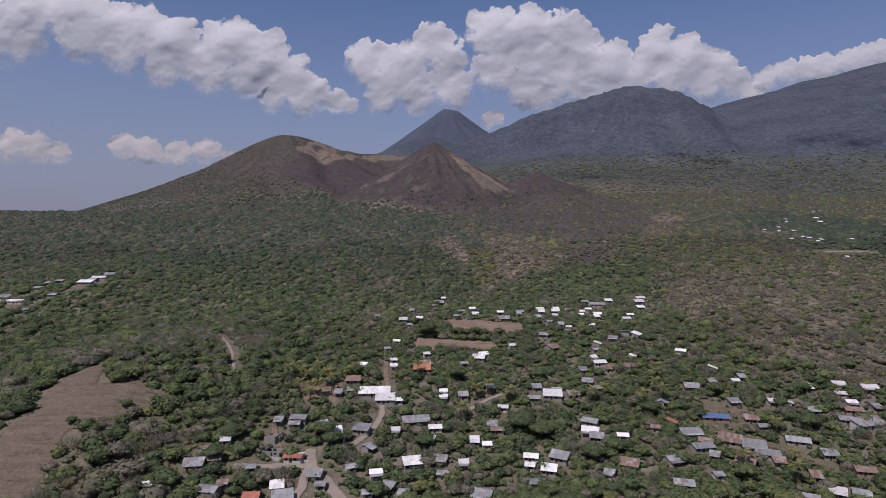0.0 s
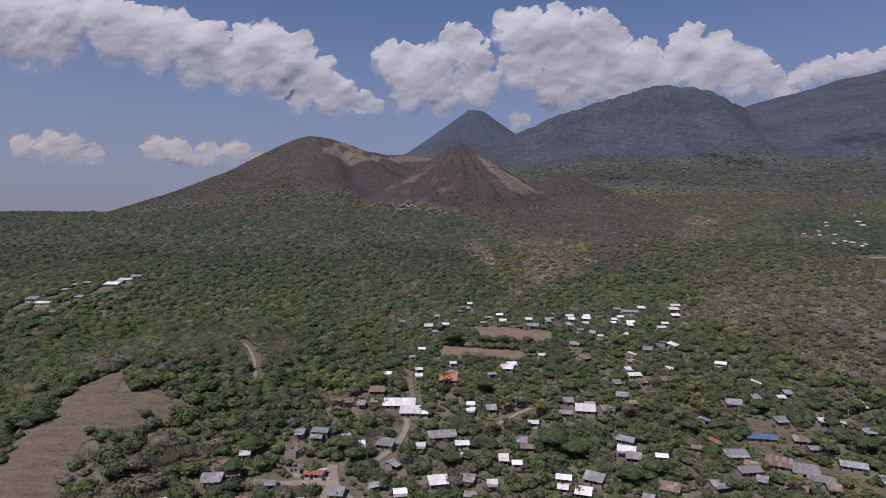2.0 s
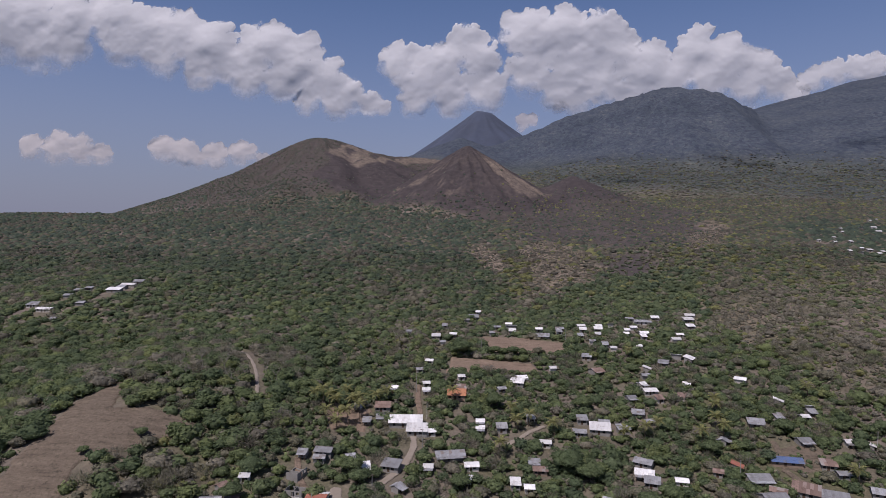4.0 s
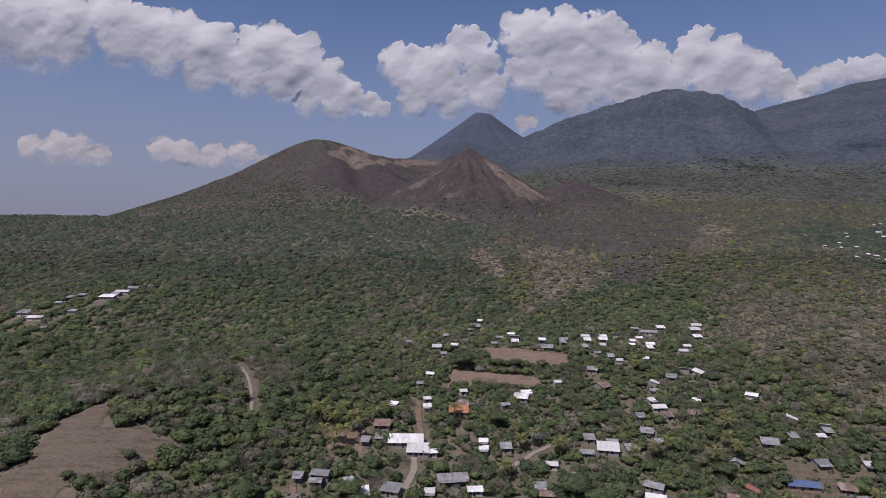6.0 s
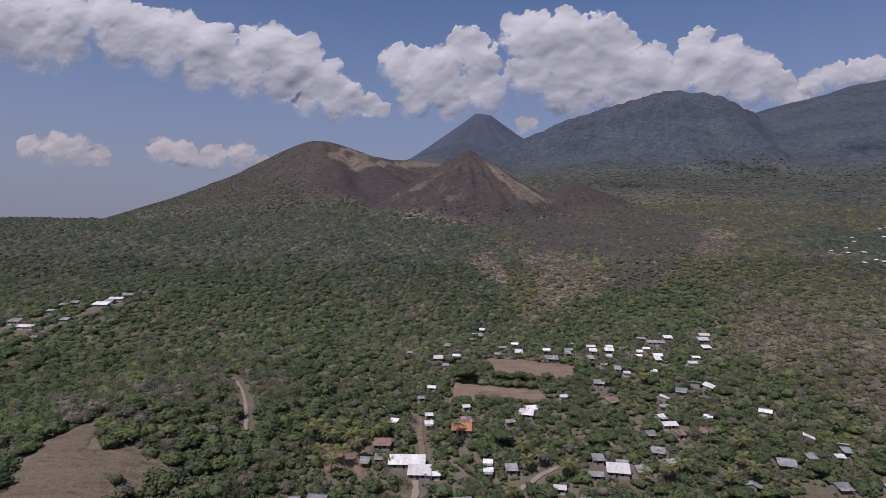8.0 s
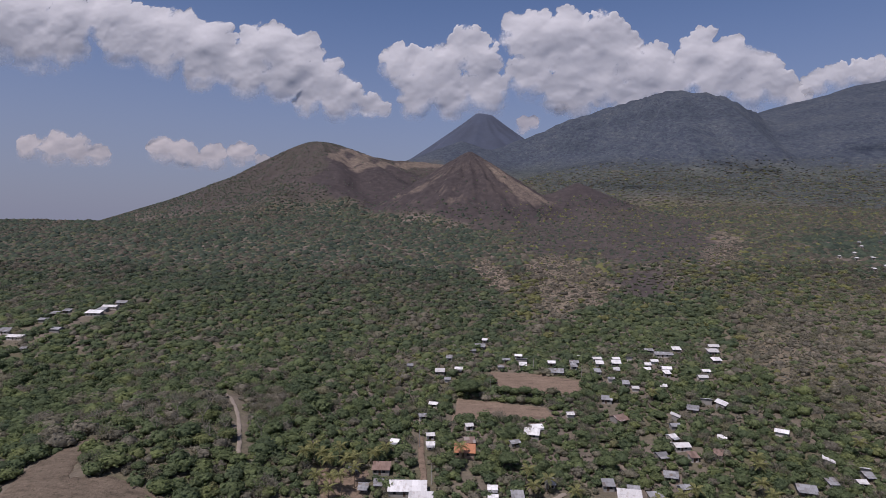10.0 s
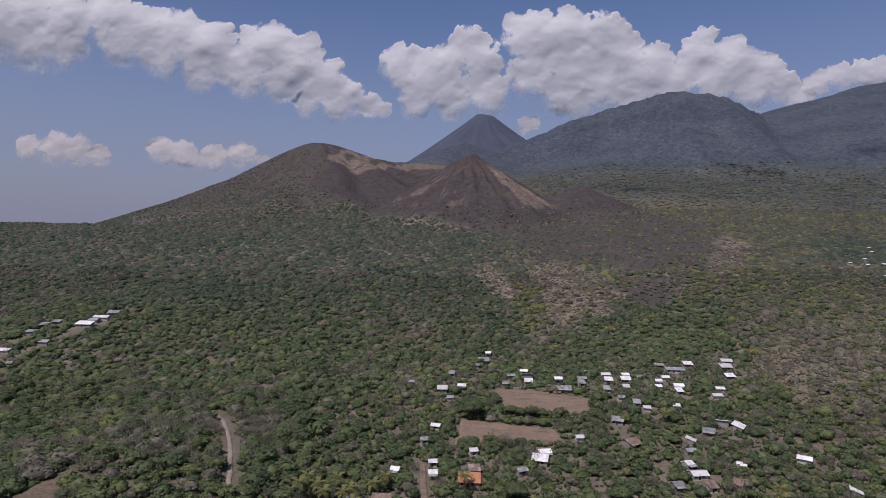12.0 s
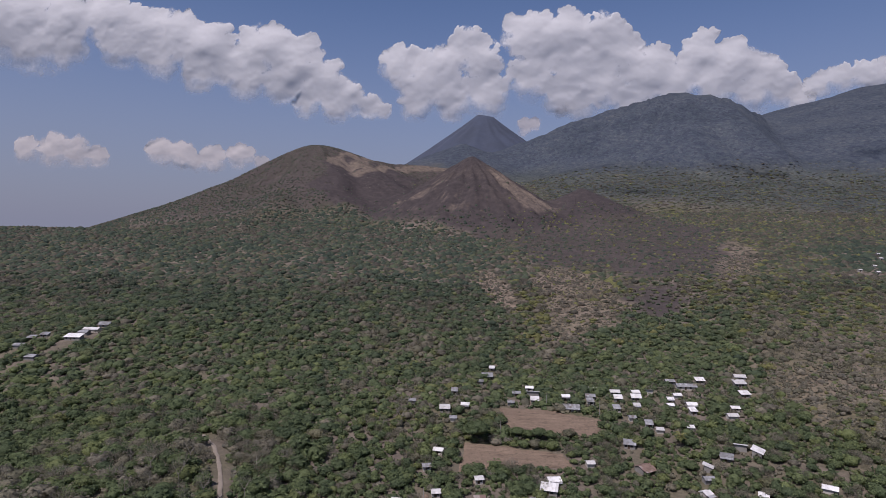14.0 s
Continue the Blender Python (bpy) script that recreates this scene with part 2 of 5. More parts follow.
    domes, relief = n.new("ShaderNodeMath"), n.new("ShaderNodeMath")
    domes.operation, relief.operation = "MULTIPLY", "SUBTRACT"
    l.new(crown.outputs["Distance"], domes.inputs[0])
    l.new(attribute(n, "wood"), domes.inputs[1])
    l.new(patch.outputs[0], relief.inputs[0])
    l.new(domes.outputs[0], relief.inputs[1])
    bump(n, l, b, relief.outputs[0], 0.4, 4.0)
    return m


def cloud_material(name, solid, color):
    """Sunlit cloud: crisp billows above, thinning out into soft shreds below."""
    m, n, l, b = material(name, 1.0, 0.0)
    dif, back, clear = n.new("ShaderNodeBsdfDiffuse"), n.new("ShaderNodeBsdfTranslucent"), n.new("ShaderNodeBsdfTransparent")
    both, mix = n.new("ShaderNodeMixShader"), n.new("ShaderNodeMixShader")
    dif.inputs[0].default_value, back.inputs[0].default_value = (*color, 1), (*color, 1)
    both.inputs[0].default_value = 0.46
    l.new(dif.outputs[0], both.inputs[1])
    l.new(back.outputs[0], both.inputs[2])
    wisp = noise_node(n, l, 0.0085, 10, rough=0.62)
    add, soft, lo, hi = n.new("ShaderNodeMath"), n.new("ShaderNodeMapRange"), n.new("ShaderNodeMath"), n.new("ShaderNodeMath")
    for node, k, base in ((add, 2.3, None), (lo, -0.30, 1.00), (hi, 0.85, 1.56)):
        node.operation = "MULTIPLY_ADD"
        node.inputs[1].default_value = k
        if base is not None:
            node.inputs[2].default_value = base
            l.new(attribute(n, "shred"), node.inputs[0])
    l.new(wisp.outputs[0], add.inputs[0])
    l.new(attribute(n, "thick"), add.inputs[2])
    soft.interpolation_type = "SMOOTHSTEP"
    soft.inputs["To Max"].default_value = solid
    l.new(add.outputs[0], soft.inputs["Value"])
    l.new(lo.outputs[0], soft.inputs["From Min"])
    l.new(hi.outputs[0], soft.inputs["From Max"])
    l.new(soft.outputs[0], mix.inputs[0])
    l.new(clear.outputs[0], mix.inputs[1])
    l.new(both.outputs[0], mix.inputs[2])
    l.new(mix.outputs[0], n["Material Output"].inputs[0])
    return m


LEAVES = leaves_material("leaves", [(0.0, (0.112, 0.149, 0.088)), (0.22, (0.147, 0.187, 0.102)), (0.45, (0.188, 0.226, 0.110)), (0.6, (0.240, 0.242, 0.116)),
                                    (0.68, (0.201, 0.196, 0.145)), (0.86, (0.234, 0.219, 0.182)), (1.0, (0.280, 0.259, 0.223))],
                         # second ramp: far crowns, greens dulled towards blue to paint in distance haze
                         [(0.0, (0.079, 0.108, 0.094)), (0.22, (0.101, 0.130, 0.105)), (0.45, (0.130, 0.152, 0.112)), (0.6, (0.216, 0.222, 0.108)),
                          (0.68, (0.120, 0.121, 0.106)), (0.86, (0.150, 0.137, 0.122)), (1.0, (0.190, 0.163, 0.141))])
GROUND = ground_material()
# the second is thinner, with the warm haze over low clouds painted in
CLOUD, HAZY_CLOUD = cloud_material("cloud", 1.0, (0.745, 0.745, 0.75)), cloud_material("thin haze-tinted cloud", 0.74, (0.80, 0.725, 0.67))
BARK = plain("bark", (0.12, 0.09, 0.065), 0.9, 1.0)
DIRT = furrowed("bare earth", (0.165, 0.124, 0.096))
STUBBLE = furrowed("stubble field", (0.118, 0.095, 0.074))
ROADWAY = plain("pale dirt road", (0.27, 0.23, 0.19), 0.95, 0.3, 0.3)


def sheet_metal(name, stops, rough=0.5, metal=0.0):
    """Old roofing: every sheet has its own age, and stains run over them."""
    m, n, l, b = material(name, rough, 0.3)
    own, add, wrap = n.new("ShaderNodeObjectInfo"), n.new("ShaderNodeMath"), n.new("ShaderNodeMath")
    add.operation, wrap.operation = "ADD", "FRACT"
    l.new(own.outputs["Random"], add.inputs[0])
    l.new(attribute(n, "sheet"), add.inputs[1])
    l.new(add.outputs[0], wrap.inputs[0])
    tone = ramp(n, stops)
    l.new(wrap.outputs[0], tone.inputs[0])
    age = ramp(n, [(0.0, (0.68, 0.67, 0.66)), (0.5, (0.95, 0.94, 0.93)), (1.0, (1.15, 1.15, 1.15))])
    l.new(own.outputs["Random"], age.inputs[0])
    stain = ramp(n, [(0.34, (0.74, 0.69, 0.65)), (0.48, (1, 1, 1))])
    l.new(noise_node(n, l, 0.45, 6, rough=0.7).outputs[0], stain.inputs[0])
    col = mix_color(n, l, 1.0, mix_color(n, l, 1.0, tone.outputs[0], age.outputs[0], "MULTIPLY"), stain.outputs[0], "MULTIPLY")
    l.new(col, b.inputs["Base Color"])
    b.inputs["Metallic"].default_value = metal
    return m


ROOFS = {"white": sheet_metal("white sheet roof", [(0.0, (0.46, 0.46, 0.46)), (0.3, (0.54, 0.54, 0.54)), (1.0, (0.61, 0.61, 0.61))]),
         "zinc": sheet_metal("weathered zinc sheet", [(0.0, (0.17, 0.145, 0.13)), (0.1, (0.185, 0.185, 0.19)), (0.5, (0.225, 0.23, 0.24)), (0.9, (0.27, 0.275, 0.285)), (1.0, (0.33, 0.335, 0.345))], 0.5, 0.1),
         "rust": sheet_metal("rusty sheet", [(0.0, (0.13, 0.090, 0.074)), (0.5, (0.175, 0.122, 0.102)), (0.85, (0.215, 0.150, 0.126)), (1.0, (0.235, 0.215, 0.205))], 0.7),
         "tile": sheet_metal("red clay tile", [(0.0, (0.22, 0.085, 0.06)), (1.0, (0.31, 0.125, 0.085))], 0.8),
         "orange": sheet_metal("orange clay tile", [(0.0, (0.33, 0.15, 0.085)), (1.0, (0.44, 0.20, 0.11))], 0.8),
         "blue": sheet_metal("blue painted sheet", [(0.0, (0.13, 0.155, 0.22)), (0.5, (0.10, 0.14, 0.25)), (1.0, (0.085, 0.14, 0.29))])}
ROOFS["two"] = ROOFS["tile"]
WALLS = [plain("stained plaster", (0.50, 0.47, 0.43), 0.9, 0.5, 0.25), plain("grey block wall", (0.26, 0.25, 0.235), 0.95, 0.6, 0.3),
         plain("adobe wall", (0.30, 0.225, 0.17), 0.95, 0.6, 0.3), plain("blue painted wall", (0.16, 0.24, 0.30), 0.9, 0.5, 0.25)]
DOOR = plain("dark wooden door", (0.09, 0.055, 0.035), 0.7, 1.0)
PANE = plain("dark window glass", (0.03, 0.035, 0.04), 0.15, 1.0, 0.2)


# ---- mesh tools ----
def tri_mesh(name, verts, tris, attrs=None, mat=None, smooth=False):
    me = bpy.data.meshes.new(name)
    verts, tris = np.asarray(verts, np.float32), np.asarray(tris, np.int32)
    me.vertices.add(len(verts))
    me.vertices.foreach_set("co", verts.ravel())
    k = tris.shape[1]
    me.loops.add(tris.size)
    me.loops.foreach_set("vertex_index", tris.ravel())
    me.polygons.add(len(tris))
    me.polygons.foreach_set("loop_start", np.arange(0, tris.size, k, dtype=np.int32))
    me.polygons.foreach_set("use_smooth", np.full(len(tris), smooth))
    for key, values in (attrs or {}).items():
        me.attributes.new(key, "FLOAT", "POINT").data.foreach_set("value", np.asarray(values, np.float32))
    me.update(calc_edges=True)
    if mat:
        me.materials.append(mat)
    return me


def grid_faces(nx, ny):
    i = (np.arange(ny - 1)[:, None] * nx + np.arange(nx - 1)[None, :]).ravel()
    return np.stack([i, i + 1, i + nx + 1, i + nx], 1)


def bm_mesh(name, bm, mat):
    me = bpy.data.meshes.new(name)
    bm.to_mesh(me)
    bm.free()
    me.materials.append(mat)
    return me


def part(name, data, parent, label="", m=None):
    ob = new(name, data)
    ob.parent = parent
    if m is not None:
        ob.matrix_basis = m
    return tagged(ob, label)


def add_box(bm, x0, x1, y0, y1, z0, z1):
    v = [bm.verts.new(p) for p in ((x0, y0, z0), (x1, y0, z0), (x1, y1, z0), (x0, y1, z0), (x0, y0, z1), (x1, y0, z1), (x1, y1, z1), (x0, y1, z1))]
    for f in ((3, 2, 1, 0), (4, 5, 6, 7), (0, 1, 5, 4), (1, 2, 6, 5), (2, 3, 7, 6), (3, 0, 4, 7)):
        bm.faces.new([v[i] for i in f])


# ---- what covers the land ----
FALLOW = [(-165, 302), (-174, 292), (-180, 270), (-176, 247), (-176, 235), (-173, 222), (-180, 205), (-168, 190), (-140, 196), (-143, 213), (-147, 224), (-150, 232), (-137, 242),
          (-121, 257), (-121, 266), (-139, 271), (-158, 268), (-163, 287)]
PITCH = [(2, 440), (31, 438), (60, 426), (55, 404), (28, 405), (5, 408)]
YARD = [(-18, 395), (8, 391), (34, 386), (38, 368), (7, 372), (-20, 363)]
TRACK = [(-147, 374), (-137, 363), (-127, 346), (-120, 332), (-115, 320), (-108, 303)]
STREET = [(-28, 298), (-28, 292), (-30, 286), (-29, 275), (-31, 262), (-38, 250)]
LOWER_ROAD = [(-30, 200), (-38, 213), (-45, 223), (-52, 231), (-55, 242)]
SIDE_ROAD = [(-80, 227), (-68, 229), (-60, 231), (-53, 232)]
GROVE = [(-74, 306), (-72, 292), (-68, 283), (-51, 283), (-51, 298), (-53, 307)]
LOT = [(133, 288), (141, 292), (157, 284), (153, 277), (142, 271), (132, 268), (124, 273), (127, 282)]
HIGH_STREET = [(-33, 340), (-31, 320), (-29, 305), (-28, 297)]
LANE = [(132, 292), (130, 280), (126, 270), (128, 263), (134, 257), (144, 250), (152, 241), (156, 234)]
HAMLET_LANE = [(424, 651), (446, 653), (470, 656)]
FOOTWAY = [(12, 282), (18, 288), (23, 294), (30, 300)]
YARD_LANE = [(-75, 258), (-73, 253), (-71, 247), (-66, 240)]
SHORT_ROAD = [(-56, 205), (-53, 218), (-54, 226), (-53, 232)]


def inside(poly, x, y):
    r = np.zeros(np.shape(x), bool)
    for (x0, y0), (x1, y1) in zip(poly, poly[1:] + poly[:1]):
        hit = (y0 > y) != (y1 > y)
        r ^= hit & (x < (x1 - x0) * (y - y0) / (y1 - y0 + 1e-9) + x0)
    return r


def near_line(line, x, y):
    best = np.full(np.shape(x), 1e9)
    for (x0, y0), (x1, y1) in zip(line, line[1:]):
        k = np.clip(((x - x0) * (x1 - x0) + (y - y0) * (y1 - y0)) / ((x1 - x0) ** 2 + (y1 - y0) ** 2), 0, 1)
        best = np.minimum(best, np.hypot(x - x0 - k * (x1 - x0), y - y0 - k * (y1 - y0)))
    return best


def blot(x, y, cx, cy, sx, sy, seed):
    """A patch with a ragged edge: 1 inside, 0 outside."""
    return step(0.25, 0.55, bump_at(x, y, cx, cy, sx, sy) + 0.28 * fbm(x / 45, y / 45, 4, seed))


def bowl(x, y):
    """The dark open crater beside the young cone."""
    return blot(x, y, -262, 1590, 135, 215, 53) * (1 - np.clip(near_rim(x, y), 0, 1))


def near_rim(x, y):
    """The pale ash slope inside the rim, and the thin bright line of the rim itself."""
    slope = step(0.35, 0.65, inside([(-392, 1850), (-425, 1740), (-400, 1650), (-350, 1650), (-305, 1700), (-285, 1790), (-255, 1930), (-262, 2010), (-320, 1940)], x + 14 * fbm(x / 30, y / 30, 3, 55), y + 30 * fbm(x / 40, y / 40, 3, 59)) * (0.68 + 0.7 * fbm((x + 0.6 * y) / 24, (y - 0.6 * x) / 90, 3, 60)))
    return np.clip(slope + step(22, 10, near_line([(-330, 1650), (-290, 1720), (-262, 1880), (-235, 2010), (-90, 2085)], x, y + 8) + 6 * fbm(x / 30, y / 30, 2, 54)), 0, 1)


def east_edge(x, y):
    """How far a place lies beyond the edge of the village gardens, up the dry eastern slope."""
    return x - np.interp(y, [200, 288, 322, 353, 395, 472, 532], [235, 203, 184, 178, 175, 162, 196])


ASH_STRIP = [(-11, 849), (9, 821), (29, 743), (43, 683), (37, 640), (16, 655), (-6, 726)]
THORN_SLOPE = [(63, 839), (99, 865), (123, 796), (136, 709), (129, 628), (104, 593), (66, 566), (49, 538), (36, 578), (50, 624), (45, 684)]
BLACK_FLOW = [(152, 764), (207, 726), (177, 650), (149, 636), (136, 666)]
LAVA_SCRUB = [(-70, 1172), (-80, 1260), (120, 1330), (360, 1366), (450, 1200), (293, 810), (210, 724), (156, 826), (79, 880), (27, 1060)]
GREEN_STRIP = [(44, 730), (61, 717), (55, 624), (42, 554), (32, 566)]
BELT = [(60, 530), (104, 632), (170, 652), (220, 622), (205, 550), (166, 520), (123, 505)]
EAST_BARE = [[(165, 420), (186, 492), (214, 500), (206, 450), (177, 411)], [(206, 430), (232, 492), (252, 493), (214, 430)], [(238, 375), (268, 438), (291, 428), (256, 371)], [(370, 1020), (420, 1070), (330, 815), (262, 718), (248, 730)]]


def patch(poly, x, y, seed, warp=18):
    """An area on the plan with a ragged, slightly soft edge."""
    wx, wy = x + warp * fbm(x / 28, y / 28, 4, seed), y + 1.6 * warp * fbm(x / 28, y / 28, 4, seed + 4)
    return sum(inside(poly, wx + i, wy + 2 * j).astype(float) for i, j in ((-4, -4), (4, -4), (-4, 4), (4, 4))) / 4


def bare_patches(x, y):
    east = sum(patch(poly, x, y, 63 + k, 14) for k, poly in enumerate(EAST_BARE))
    return (0.9 * patch(ASH_STRIP, x, y, 61, 12) + 0.6 * patch(THORN_SLOPE, x, y, 62)) * (1 - patch(GREEN_STRIP, x, y, 59, 8)) + 0.55 * east + 0.34 * step(0, 30, east_edge(x, y)) * step(620, 540, y) * step(-0.1, 0.3, fbm(x / 50, y / 50, 3, 96))


def cover(x, y):
    """Shares of bare lava, of bare tan ground and of dry scrub, and of far slopes in hazy woodland colours."""
    cone_r = np.hypot(x + 21, y - 1407)
    lava = np.clip(0.9 * patch(BLACK_FLOW, x, y, 51) + 0.85 * patch(LAVA_SCRUB, x, y, 52, 30) + step(265, 215, cone_r + 14 * fbm(x / 30, y / 30, 2, 58))
                   + bowl(x, y) + 0.8 * step(690, 470, np.hypot(x + 498, y - 1900) + 90 * fbm(x / 80, y / 80, 3, 79)) + step(150, 110, np.hypot(x - 228, y - 1440)), 0, 1)
    side = np.arctan2(y - 1407, x + 21)
    streak = step(0.36, 0.26, np.abs(side + 0.66) + 0.10 * fbm(x / 14, y / 14, 3, 56)) * step(24, 90, cone_r + 18 * fbm(x / 18, y / 18, 3, 70)) * step(212, 186, cone_r + 10 * fbm(x / 10, y / 10, 2, 72)) * (0.9 + 0.3 * fbm(side * 30, cone_r / 60, 3, 69))
    thin = step(0.0, 0.36, 0.62 * fbm(side * 30 + cone_r / 50, cone_r / 22, 4, 57) + 0.75 * fbm(x / 42, y / 42, 2, 67)) * step(20, 70, cone_r) * step(215, 190, cone_r)
    streak = streak + 0.60 * thin * step(0.95, 0.45, np.abs(side + 2.35)) * step(60, 130, cone_r) + 0.16 * thin
    rim = near_rim(x, y)
    tan = np.clip(bare_patches(x, y) + 0.2 * blot(x, y, -112, 222, 34, 24, 68)
                  + 0.58 * streak + 0.55 * rim + 0.4 * blot(x, y, 466, 2082, 18, 30, 65), 0, 1)
    dry = np.clip(0.75 * step(0, 25, east_edge(x, y)) * step(680, 600, y) + (patch(ASH_STRIP, x, y, 61, 12) + 0.9 * patch(THORN_SLOPE, x, y, 62)) * (1 - patch(GREEN_STRIP, x, y, 59, 8))
                  + sum(0.8 * patch(poly, x, y, 63 + k, 14) for k, poly in enumerate(EAST_BARE)) + 0.4 * step(60, 330, x) * step(470, 700, y), 0, 1)
    # grows with distance: far slopes take the woodland colours with painted haze
    wood = step(1500, 1850, np.hypot(x, y)) * (1 - lava) * (1 - tan) * step(560, 800, np.hypot(x + 498, y - 1900) + 0.8 * np.maximum(y - 2150, 0) + np.maximum(x - 150, 0))
    return lava, tan, dry, wood


# ---- the ground ----
def spaced(*runs):
    return np.unique(np.concatenate([np.linspace(a, b, n) for a, b, n in runs]))


gx = spaced((-9000, -3000, 6), (-3000, -800, 45), (-800, 800, 230), (800, 3800, 80), (3800, 9000, 6))
gy = spaced((-6000, 100, 12), (100, 900, 115), (900, 2200, 170), (2200, 4300, 70), (4300, 9000, 8))
X, Y = np.meshgrid(gx, gy)
Z = land(X, Y)
lava, tan, dry, wood = cover(X, Y)
rough = wood * step(0, 400, Y)
Z = Z + rough * 1.2 * fbm(X / 16, Y / 16, 2, 71)
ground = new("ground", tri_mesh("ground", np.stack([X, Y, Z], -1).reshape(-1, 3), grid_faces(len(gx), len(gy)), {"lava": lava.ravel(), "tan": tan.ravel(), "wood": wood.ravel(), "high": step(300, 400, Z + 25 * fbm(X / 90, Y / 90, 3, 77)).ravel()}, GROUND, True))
tagged(ground, "dry volcanic hillside rising to a cinder cone and wooded mountains", "ground", kind="structure")



def fine_ground(name, px, py, edge, label):
    """A finely meshed sheet over a bare slope; its rim sinks into the ground."""
    pz = land(px, py) + np.where(edge > 0.04, 0.6, -3.0) + 0.8 * fbm(px / 9, py / 9, 3, 75)
    share = cover(px, py)
    ob = new(name, tri_mesh(name, np.stack([px, py, pz], -1).reshape(-1, 3), grid_faces(px.shape[1], px.shape[0]), {"lava": share[0].ravel(), "tan": share[1].ravel(), "wood": share[3].ravel(), "high": np.zeros(px.size)}, GROUND, True))
    return tagged(ob, label, "hill", kind="structure")


rr, aa = np.meshgrid(np.linspace(0, 238, 108), np.linspace(0, 2 * math.pi, 401))
fine_ground("cinder_cone", -21 + rr * np.cos(aa), 1407 + rr * np.sin(aa), 1 - rr / 238, "dark cinder cone streaked with pale ash")
hx, hy = np.meshgrid(np.linspace(-600, -70, 156), np.linspace(1560, 2080, 150))
fine_ground("crater_slope", hx, hy, np.minimum(np.minimum(hx + 600, -70 - hx) / 265, np.minimum(hy - 1560, 2080 - hy) / 260), "bare ash slope and dark hollow of the old crater")

# the distant bare volcano
rr, aa = np.meshgrid(np.concatenate([[0, 30, 50], np.linspace(66, 1500, 70)]), np.linspace(0, 2 * math.pi, 161))
vz = 945 - 0.80 * np.maximum(rr - 64, 0) * (1 - 0.00016 * rr) - 14 * step(60, 20, rr) + 7 * np.sin(aa * 21 + 3 * fbm(aa * 3, rr / 200, 2, 6)) * step(66, 400, rr) + 5 * np.sin(aa * 2)
# grey ash turned blue: the distance haze sits in its base colour
VOLCANO = plain("grey ash tinted for haze", (0.058, 0.072, 0.108), 0.95, 0.01, 0.25)
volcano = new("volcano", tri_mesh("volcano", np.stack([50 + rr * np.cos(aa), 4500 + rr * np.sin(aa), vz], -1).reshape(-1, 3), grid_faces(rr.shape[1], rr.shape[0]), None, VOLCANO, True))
tagged(volcano, "bare grey volcanic cone, tinted blue for haze, with a flat summit behind the hills", "volcano", kind="structure")


def draped(name, poly_or_line, width, mat, lift, label, category):
    """A sheet of ground on the slope: an area within an outline, or a strip along a line."""
    pts = np.array(poly_or_line, float)
    lo, hi = pts.min(0) - 6, pts.max(0) + 6
    n = np.maximum(((hi - lo) / (0.3 if width else 0.9)).astype(int), 4)
    gxx, gyy = np.meshgrid(np.linspace(lo[0], hi[0], n[0]), np.linspace(lo[1], hi[1], n[1]))
    wx, wy = gxx + 1.6 * fbm(gxx / 6, gyy / 6, 3, 81), gyy + 1.6 * fbm(gxx / 6, gyy / 6, 3, 82)
    if width:
        keep = near_line(poly_or_line, gxx + 0.35 * (wx - gxx), gyy + 0.35 * (wy - gyy)) < width / 2
    else:
        keep = inside(poly_or_line, wx, wy)
    f = grid_faces(n[0], n[1])
    f = f[keep.ravel()[f].all(1)]
    core = keep.copy()
    for axis in (0, 1):
        for k in (-1, 1):
            core &= np.roll(keep, k, axis)
    # the rim sinks into the slope, so that no step shows
    gz = land(gxx, gyy) + np.where(core, lift, lift - (0.28 if width else 0.7)) + 0.12 * fbm(gxx / 2.5, gyy / 2.5, 2, 83)
    used, f = np.unique(f, return_inverse=True)
    ob = new(name, tri_mesh(name, np.stack([gxx, gyy, gz], -1).reshape(-1, 3)[used], f.reshape(-1, 4), None, mat, True))
    return tagged(ob, label, category, kind="structure")


draped("fallow_field", FALLOW, 0, STUBBLE, 0.45, "brown fallow field with stubble on the slope", "field")
draped("sports_pitch", PITCH, 0, DIRT, 0.40, "bare earth sports pitch beside the village", "field")
draped("earth_yard", YARD, 0, DIRT, 0.42, "bare earth lot below the hedge", "field")
draped("dirt_track", TRACK, 2.3, ROADWAY, 0.5, "pale dirt track through the woods", "road")
draped("street", STREET, 3.4, ROADWAY, 0.5, "pale unpaved village street", "road")
draped("high_street", HIGH_STREET, 3.2, DIRT, 0.48, "brown dirt street between the trees", "road")
draped("bare_grove", GROVE, 0, DIRT, 0.40, "bare earth lot among coconut palms", "field")
draped("bare_lot", LOT, 0, STUBBLE, 0.40, "bare trodden earth round the blue-roofed house", "field")
draped("dirt_lane", LANE, 3.4, STUBBLE, 0.5, "brown dirt lane between the houses", "road")
draped("hamlet_lane", HAMLET_LANE, 6.0, ROADWAY, 0.6, "pale dirt lane beside the far hamlet", "road")
draped("footway", FOOTWAY, 2.4, ROADWAY, 0.5, "pale footpath between gardens", "road")
draped("yard_lane", YARD_LANE, 3.0, DIRT, 0.5, "brown dirt path to the crossing", "road")
draped("lower_road", LOWER_ROAD, 5.0, ROADWAY, 0.5, "grey village road at the crossing", "road")
draped("side_road", SIDE_ROAD, 3.6, ROADWAY, 0.53, "pale village lane", "road")
draped("short_road", SHORT_ROAD, 3.6, ROADWAY, 0.56, "pale village lane", "road")


